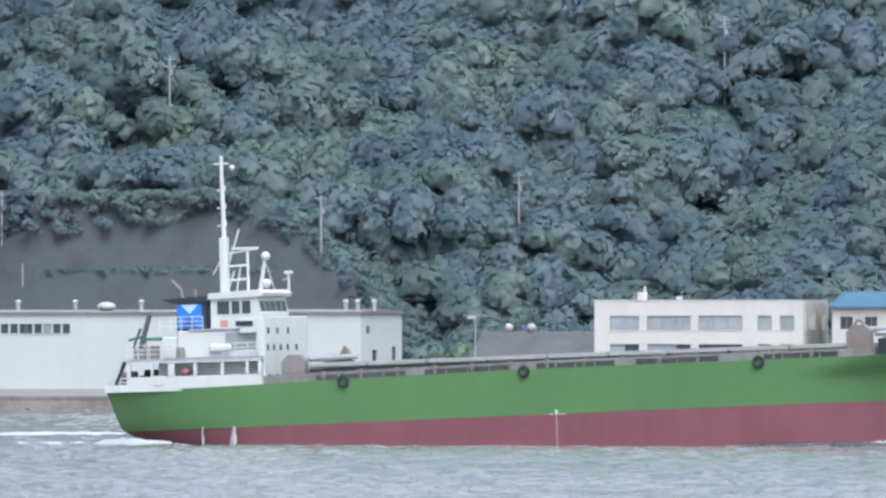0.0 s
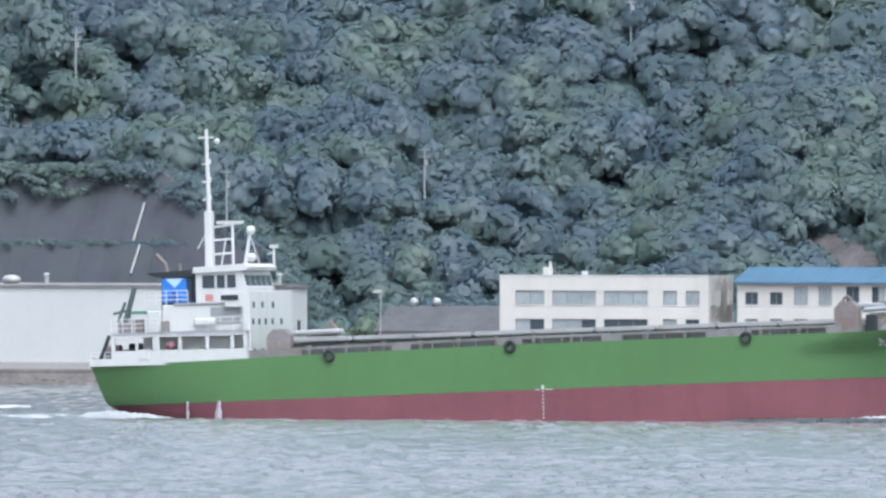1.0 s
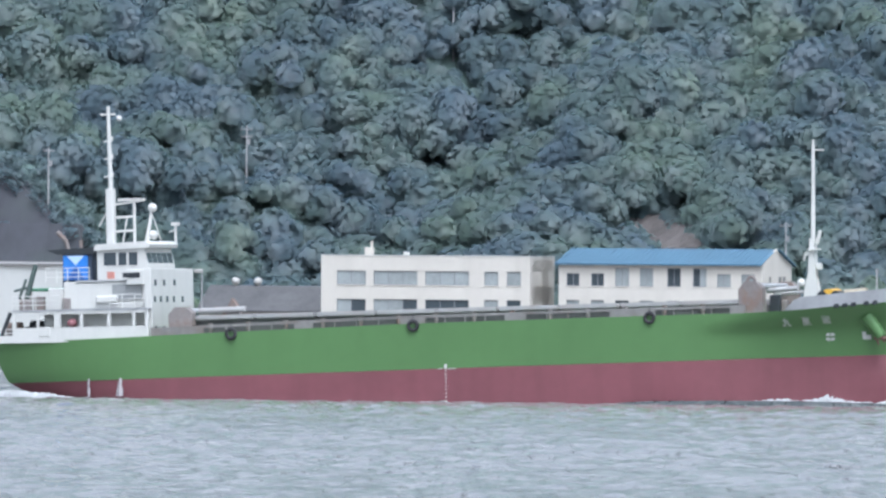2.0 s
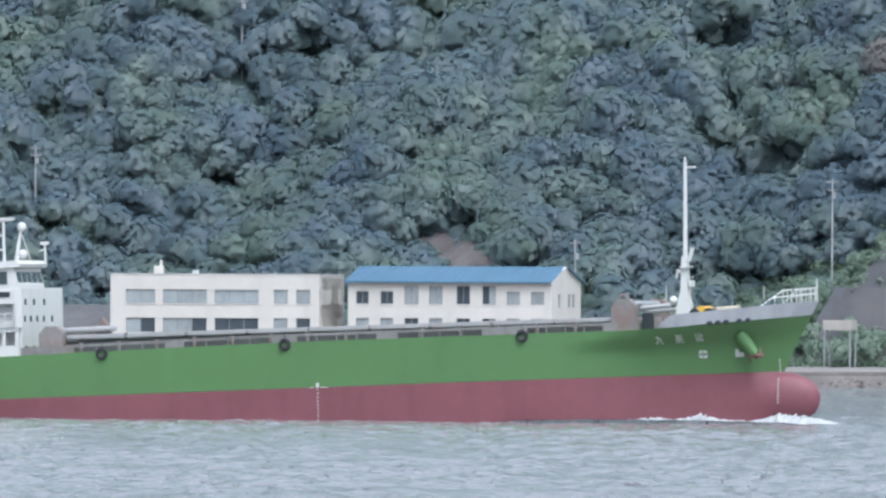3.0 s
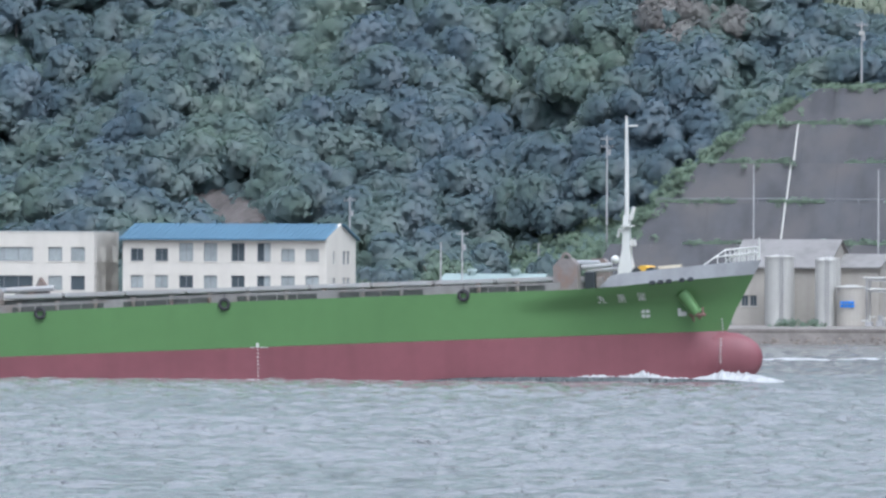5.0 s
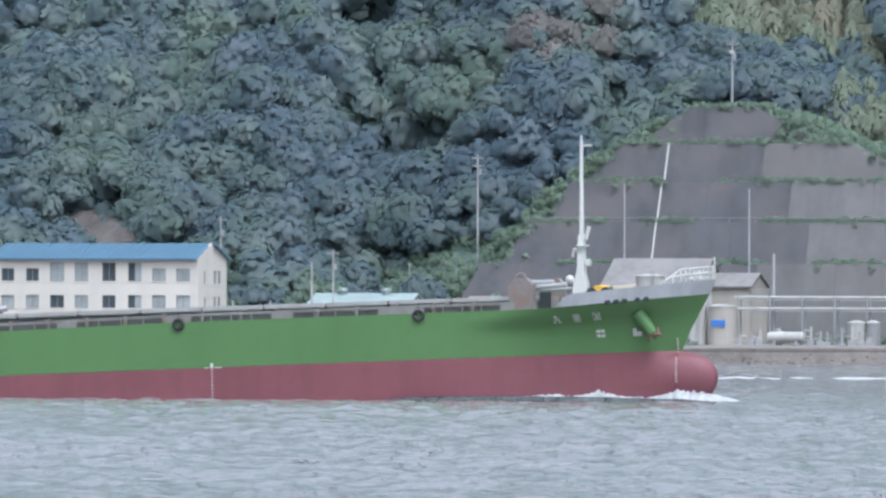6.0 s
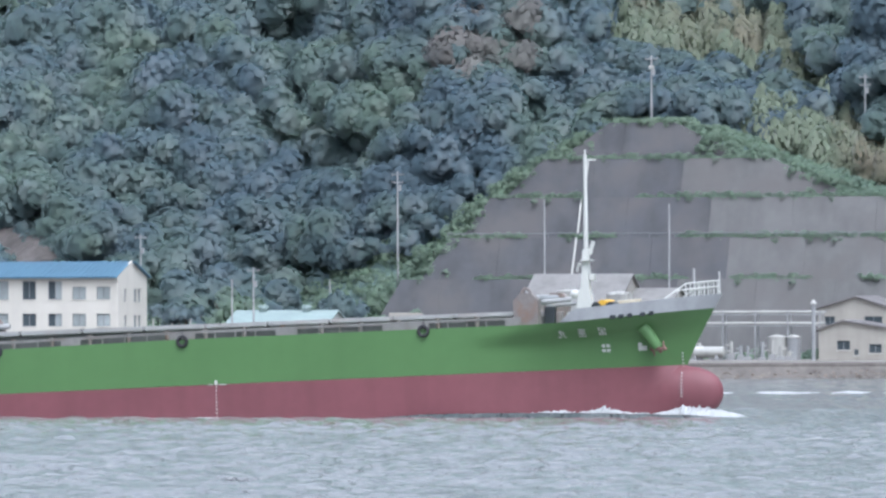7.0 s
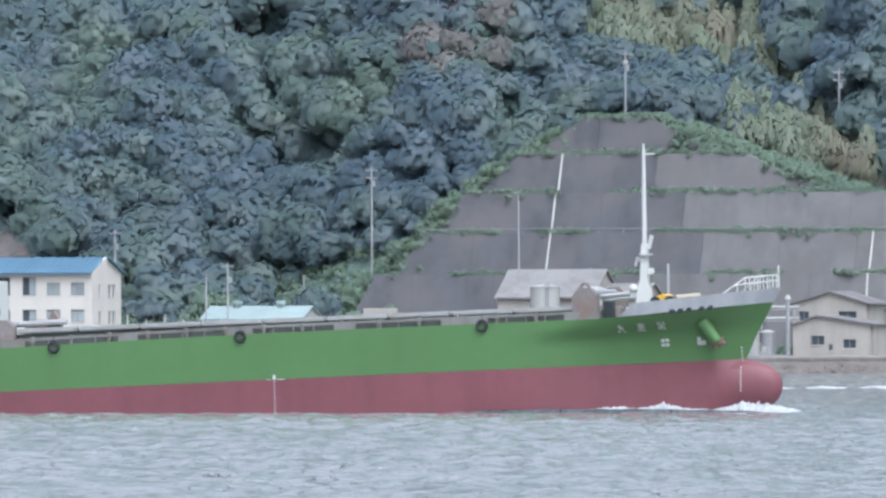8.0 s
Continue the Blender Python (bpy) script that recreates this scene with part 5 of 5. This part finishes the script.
# pale green shed with two ventilators
shed = gable_house("pale_green_shed", 129.23, 12, 11.6, 8.0, 4.19, 1.35, M_WALLGREY, M_PALEGREEN, "low shed with a pale green metal roof")
for x in (132.31, 137.44):
    bm = bmesh.new()
    x -= 129.23
    tube(bm, (x, 3.6, 4.0), (x, 3.6, 5.97), 0.45, seg=12)
    tube(bm, (x, 3.6, 5.97), (x, 3.6, 6.29), 0.62, 0.5, seg=12)
    part("roof_vent", bm, M_PALEGREEN, shed)
hut = empty("water_tank", LAND @ pose(147.84, 13, 1.45), label="small cream box tank raised on steel legs", category="tank")
bm = bmesh.new()
box(bm, 0, 3.3, 0, 2.6, 4.27, 5.41, bev=0.05)
part("tank_box", bm, M_CREAM, hut)
for x in (0.15, 3.15):
    for y in (0.15, 2.45):
        bm = bmesh.new()
        box(bm, x - 0.08, x + 0.08, y - 0.08, y + 0.08, -0.2, 4.27 + 0.02)
        part("leg", bm, M_STEEL, hut)

# plant by the cutting
HP = 162.77
plant = gable_house("grey_roofed_plant", HP, 16, 11.0, 12.0, 6.57, 3.0, M_CREAM, M_FADEDROOF, "cream plant building with a large faded grey roof",
                    wins=[(1.1, 1.9, 2.2, 3.4), (2.1, 2.9, 2.2, 3.4)])
cylinder_tank("storage_tank", 169.38, 12, 1.45, 9.47, 1.65, M_TANK, "off-white upright storage tank beside the plant", ladder=True)
cylinder_tank("storage_tank", 175.03, 12, 1.45, 9.26, 1.4, M_TANK, "off-white upright storage tank")
cylinder_tank("silo", 175.51, 9, 1.45, 9.10, 1.15, M_TANK, "tall off-white silo with a ringed collar", ladder=True)
sign_tank = cylinder_tank("marked_tank", 178.45, 9, 1.45, 6.13, 1.6, M_CREAM, "squat cream tank with blue lettering bars")
for i, z in enumerate((2.55, 2.15)):
    bm = bmesh.new()
    for j in range(4):
        box(bm, -0.8 + j * 0.42, -0.45 + j * 0.42, -1.68, -1.52, z, z + 0.3)
    part("lettering", bm, M_BLUE, sign_tank)
annex = gable_house("long_annex", 173.61, 20, 5.2, 8, 6.56, 1.4, M_CREAM, M_FADEDROOF, "grey-roofed annex behind the tanks")
cylinder_tank("horizontal_tank", 186.63, 6, 1.45, 0, 0.62, M_TANK, "white horizontal tank on concrete saddles", lie=3.8)
cylinder_tank("process_tank", 194.00, 9, 1.45, 4.34, 1.05, M_TANK, "steel process tank under the pipe rack")
cylinder_tank("process_tank", 195.89, 9, 1.45, 4.34, 0.8, M_STEEL, "small steel process tank")


def pipe_rack(p0, p1, q, levels, label):
    ob = empty("pipe_rack", LAND @ pose(p0, q, 1.45), label=label, category="pipe rack")
    w = p1 - p0
    n = max(2, int(w / 3.2))
    top = max(levels)
    for i in range(n + 1):
        x = w * i / n
        for y in (0, 1.4):
            bm = bmesh.new()
            box(bm, x - 0.08, x + 0.08, y - 0.08, y + 0.08, -0.2, top + 0.35)
            part("post", bm, M_STEEL, ob)
    for z in levels:
        for y in (0.15, 0.6, 1.1):
            bm = bmesh.new()
            tube(bm, (-0.4, y, z + 0.2), (w + 0.4, y, z + 0.2), 0.11 if y > 0.5 else 0.16)
            part("pipe", bm, M_TANK if y < 0.5 else M_STEEL, ob)
        bm = bmesh.new()
        box(bm, -0.1, w + 0.1, -0.06, 0.06, z - 0.12, z)
        part("beam", bm, M_STEEL, ob)


pipe_rack(179.76, 198.44, 11, (3.95, 5.21), "galvanised pipe rack with white insulated pipes")
pipe_rack(193.80, 205.30, 30, (5.02,), "pipe rack running behind the houses")
rng = random.Random(9)
for i in range(14):
    p = 181.06 + i * 1.15
    m = LAND @ pose(p, 7 + rng.uniform(-1.5, 2), 1.45)
    ob = empty("process_skid", m, label="grey pump and valve skid among the pipes", category="machinery", group="pump skids")
    bm = bmesh.new()
    h = rng.uniform(0.8, 2.3)
    tube(bm, (0, 0, -0.1), (0, 0, h), rng.uniform(0.12, 0.3))
    tube(bm, (0, 0, h * 0.8), (rng.uniform(-0.9, 0.9), 0.2, h * 0.8), 0.09)
    tube(bm, (0, 0, h * 0.5), (rng.uniform(-0.9, 0.9), -0.2, h * 0.5), 0.07)
    part("pipework", bm, rng.choice([M_STEEL, M_TANK, M_TANK]), ob)
    bm = bmesh.new()
    box(bm, -0.4, 0.4, -0.3, 0.3, -0.1, rng.uniform(0.3, 0.8), bev=0.04)
    part("base", bm, M_POLE, ob)

# two houses by the bank
HA = 200.21
front_house = gable_house("cream_cottage", HA, 3, 8.9, 8, 3.41, 0.95, M_CREAM, M_BROWNROOF, "cream single-storey building with a low gable", along=False, peak=0.31,
                          wins=[(2.1, 3.6, 1.2, 2.25), (4.05, 4.55, 0.6, 1.3), (5.75, 7.2, 0.85, 1.85)])
gable_house("grey_gabled_hall", 195.56, 22, 8.6, 10, 5.69, 1.3, M_CREAM, M_BROWNROOF, "cream hall with a dark gable roof", along=False,
            wins=[(0.7, 1.9, 3.9, 4.9), (5.3, 7.4, 3.7, 4.9)])
chim = empty("vent_pipe", LAND @ pose(199.77, 2.5, 1.45), label="tall pale vent pipe with a white cap", category="chimney")
bm = bmesh.new()
tube(bm, (0, 0, -0.2), (0, 0, 6.36), 0.24, seg=12)
part("pipe", bm, M_STEEL, chim)
bm = bmesh.new()
tube(bm, (0, 0, 6.29), (0, 0, 6.80), 0.4, 0.15, seg=12)
part("cap", bm, M_TANK, chim)


def utility_pole(p, q, z0, z1, arms=1, lampy=False, thick=0.13):
    ob = empty("utility_pole", LAND @ pose(p, q, z0), label="grey concrete utility pole with crossarms" if arms else "plain grey pole standing by the shore", category="utility pole", group="utility poles")
    h = z1 - z0
    bm = bmesh.new()
    tube(bm, (0, 0, -1.0), (0, 0, h), thick, thick * 0.65)
    part("pole", bm, M_POLE, ob)
    for i in range(arms):
        bm = bmesh.new()
        z = h - 0.5 - i * 0.9
        box(bm, -0.7, 0.7, -0.05, 0.05, z, z + 0.09)
        part("crossarm", bm, M_STEEL, ob)
        for x in (-0.65, -0.3, 0.3, 0.65):
            bm = bmesh.new()
            tube(bm, (x, 0, z + 0.08), (x, 0, z + 0.28), 0.06, 0.04)
            part("insulator", bm, M_STEEL, ob)
    if arms:
        bm = bmesh.new()
        tube(bm, (0.25, 0, h - 2.3), (0.25, 0, h - 1.6), 0.2, seg=10)
        part("transformer", bm, M_STEEL, ob)
    if lampy:
        for z in (h - 1.6, 0.1):
            bm = bmesh.new()
            box(bm, -0.3, 0.3, -0.2, 0.2, z, z + 0.45, bev=0.05)
            part("white_box", bm, M_TANK, ob)


utility_pole(-13.77, 74.50, 29.97, 41.79, 2)
utility_pole(32.77, 71.00, 18.05, 27.36, 2)
utility_pole(48.24, 102.75, 35.67, 46.70, 2)
utility_pole(18.75, 40.50, 10.63, 24.35, 1)
utility_pole(-17.97, 37.00, 5.56, 16.25, 0)
utility_pole(-22.18, 40.75, 11.00, 24.93, 1)
utility_pole(141.41, 39.50, 9.18, 23.14, 2)
utility_pole(167.90, 54.00, 28.30, 36.50, 1, True)
utility_pole(188.65, 73.50, 23.11, 34.56, 2)
utility_pole(132.79, 10.00, 1.50, 12.10, 1)
utility_pole(130.26, 10.00, 1.50, 10.70, 0)
utility_pole(131.66, 45.00, 5.57, 10.68, 0)
utility_pole(138.23, 37.25, 5.92, 8.83, 1)
utility_pole(140.19, 37.00, 5.56, 7.66, 0)
utility_pole(159.60, 37.00, 5.56, 19.77, 0)
utility_pole(108.68, 45.25, 5.99, 16.02, 1)
utility_pole(174.94, 34.75, 2.30, 19.20, 0)
utility_pole(-5.22, 37.00, 5.56, 12.72, 0)
utility_pole(183.67, 12, 1.45, 11.76, 0, False, 0.22)

# drain pipes and a rail on the retaining walls
def wall_drain(p, tier, top_shift):
    z0, z1, q0 = tier[0], tier[1], tier[2]
    ob = empty("drain_pipe", LAND @ pose(p, q0 - 0.12, z0), label="white drain pipe down the retaining wall", category="pipe", group="wall drains")
    bm = bmesh.new()
    tube(bm, (0, 0, 0.3), (top_shift, (z1 - z0) * 0.45, z1 - z0), 0.13)
    part("pipe", bm, M_TANK, ob)


wall_drain(162.40, TIERS_EAST[1], 0.0)
wall_drain(162.10, TIERS_EAST[2], 0.0)
wall_drain(161.98, TIERS_EAST[3], 0.0)
wall_drain(200.5, TIERS_EAST[1], 0.0)
wall_drain(201.0, (4.5, 10.6, 34.3), -0.3)
wall_drain(8.37, (11.6, 15.3, 36.0), 0.5)
wall_drain(7.40, (15.3, 20.3, 39.2), 0.6)
rail = empty("berm_rail", LAND @ pose(147, 40.9, 15.4), label="thin dark handrail along a berm", category="railing")
bm = bmesh.new()
tube(bm, (0, 0, 0.45), (72, 0, 0.45), 0.06)
part("rail", bm, M_FRAME, rail)
for i in range(25):
    bm = bmesh.new()
    tube(bm, (i * 3, 0, -0.1), (i * 3, 0, 0.45), 0.05)
    part("post", bm, M_FRAME, rail)


# hedge and shore fence
woods("hedge", [(172.35 + i * 0.7, -0.5 + 0.3 * math.sin(i * 2.1), 1.7, 0.75, 0.8) for i in range(8)], M_GRASS, "clipped green hedge by the quay", "hedge", 31, 200, 0.13, False)
fence = empty("shore_fence", LAND @ pose(122.16, 6, 1.45), label="white rail fence beside the blue-roofed building", category="fence")
for i in range(9):
    bm = bmesh.new()
    tube(bm, (i * 2.2, 0, -0.2), (i * 2.2, 0, 4.30 + (0.5 if i in (0, 2) else 0)), 0.09)
    part("post", bm, M_TANK, fence)
for k in (0.0, 0.7):
    bm = bmesh.new()
    tube(bm, (0, 0, 3.53 - k), (17.6, 0, 3.53 - k), 0.08)
    part("rail", bm, M_TANK, fence)


# ---------------------------------------------------------------- foam
M_FOAM = mat("white_foam", (0.37, 0.38, 0.385), 0.8, 0.08, 2.0, 0.3)


def foam_ridge(name, path, label, seed, cross=8, rough=1.0, material=None):
    """A lumpy ridge of broken water along a path of (x, y, half width, height)."""
    bm = bmesh.new()
    rows = []
    steps = 22
    for i in range((len(path) - 1) * steps + 1):
        k, f = min(i // steps, len(path) - 2), (i / steps) - min(i // steps, len(path) - 2)
        x, y, w, h = [path[k][c] + (path[k + 1][c] - path[k][c]) * f for c in range(4)]
        row = []
        for j in range(cross + 1):
            a = math.pi * j / cross
            n = noise.noise((x * 0.9 + seed, j * 0.7, seed)) * 0.4 + noise.noise((x * 3 + seed, j * 1.9, 2)) * 0.18 + noise.noise((x * 9 + seed, j * 3.1, 5)) * 0.26
            n *= rough
            row.append(bm.verts.new((x + 0.3 * n, y + w * math.cos(a) * (1 + 0.3 * n), max(-0.25, h * math.sin(a) * (1 + n) - 0.12))))
        rows.append(row)
    for a, b in zip(rows, rows[1:]):
        for j in range(cross):
            bm.faces.new((a[j], a[j + 1], b[j + 1], b[j]))
    ob = part(name, bm, material or M_FOAM, None, "", True)
    tagged(ob, label, "wave" if material else "foam")
    return ob


# copy of the sea water, base darkened to paint the shaded wave face
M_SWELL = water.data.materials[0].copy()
M_SWELL.name = "shade_darkened_water"
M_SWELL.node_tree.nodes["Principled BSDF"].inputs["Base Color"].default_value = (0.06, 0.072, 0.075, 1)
FOAM = []
for s in (-1, 1):
    FOAM.append(foam_ridge("bow_wave", [(51, s * 6.02, 0.1, 0.17), (55, s * 6.0, 0.12, 0.24), (58, s * 5.9, 0.15, 0.34), (60.5, s * 5.6, 0.3, 0.4), (63, s * 5.2, 0.5, 0.5), (65.8, s * 4.6, 0.7, 0.6), (67.2, s * 4.2, 0.8, 0.85), (68.4, s * 3.9, 0.7, 0.5), (70.5, s * 3.2, 0.8, 0.42)], "white bow wave breaking along the hull", 3 + s))
FOAM.append(foam_ridge("bow_swell", [(50, -6.5, 0.3, 0.15), (54, -6.6, 0.4, 0.42), (60, -6.4, 0.45, 0.5), (66, -5.8, 0.5, 0.5), (70, -4.8, 0.5, 0.42), (74, -4.0, 0.4, 0.3), (76, -3.4, 0.3, 0.12)], "smooth swell under the bow wave, shade of its face painted dark", 51, 10, 0.25, M_SWELL))
FOAM.append(foam_ridge("stem_wave", [(70.3, -2.4, 1.2, 0.34), (71.6, -1.8, 1.6, 0.6), (73.0, -1.2, 2.2, 0.9), (74.6, -0.6, 2.2, 0.72), (76.2, 0, 1.6, 0.42), (77.4, 0.2, 0.6, 0.1)], "foam piled up round the bulbous bow", 9, 12))
FOAM.append(foam_ridge("stern_wave", [(7.2, -5.7, 0.15, 0.1), (5.0, -5.4, 0.4, 0.4), (2.6, -5.1, 0.6, 0.6), (0.8, -4.7, 0.7, 0.65), (-0.8, -4.4, 0.7, 0.4), (-2.4, -4.4, 0.3, 0.05)], "white quarter wave curling at the stern", 15))
FOAM.append(foam_ridge("stern_wave", [(7.2, 5.7, 0.15, 0.1), (2.6, 5.3, 0.7, 0.6), (-2.4, 4.8, 0.5, 0.1)], "white quarter wave curling at the stern", 16))
for i, (x0, x1, y, h) in enumerate(((-7.5, -1.5, -5.5, 0.2), (-10, -3, 0.0, 0.3), (-9, -4, 6, 0.25), (-16, -9, -2, 0.15), (-14, -8, 5, 0.2), (28, 31, -6.1, 0.16), (33.5, 38.5, -6.1, 0.16), (46, 48, -6.1, 0.1))):
    FOAM.append(foam_ridge("wake_foam", [(x0, y, 0.2, 0.05), ((x0 + x1) / 2, y, 0.7, h), (x1, y, 0.2, 0.05)], "streak of white wake foam on the water", 20 + i))
for i, (x0, x1) in enumerate(((94, 100.5), (101.2, 108), (108.6, 111), (112.4, 119), (120.2, 124), (125, 130))):
    foam_ridge("far_wake", [(x0, 984 + x0 / 10 + 90.6, 0.2, 0.1), (x0 * 0.6 + x1 * 0.4, 984 + x0 / 10 + 90.9, 0.5, 0.24), (x1, 984 + x0 / 10 + 91.2, 0.2, 0.1)], "thin white wake line across the strait", 40 + i)
streak2 = foam_ridge("far_wake", [(-40, 1010, 0.3, 0.15), (-33, 1011, 0.7, 0.26), (-27, 1012, 0.3, 0.18)], "thin white wake line across the strait", 61)


# ---------------------------------------------------------------- what moves
def motions():
    head, speed = 18.0, 6.6
    rows, flat = [], []
    heave = [(0.0, 0.09), (1.0, 0.05), (2.3, 0.21), (3.2, 0.19), (4.0, 0.15), (5.5, 0.05), (6.4, 0.07), (7.2, 0.14), (8.0, 0.18)]
    for t, up in heave:
        x, y = -24.65 + speed * t * math.cos(radians(head)), 936.3 - speed * t * math.sin(radians(head))
        rows.append((t, pose(x, y, 1.35 + up, 0, 0, -head) @ pose(0, 0, 0, 0, -1.6, 0)))
        flat.append((t, pose(x, y, 0.05 * math.sin(t * 1.3) - 0.12, 0, 0, -head)))
    walk(ship, rows)
    for ob in FOAM:
        walk(ob, flat)
    walk(water, [(t, pose(0.35 * t, -0.9 * t, -0.12)) for t in (0.0, 4.0, 8.0)])


motions()
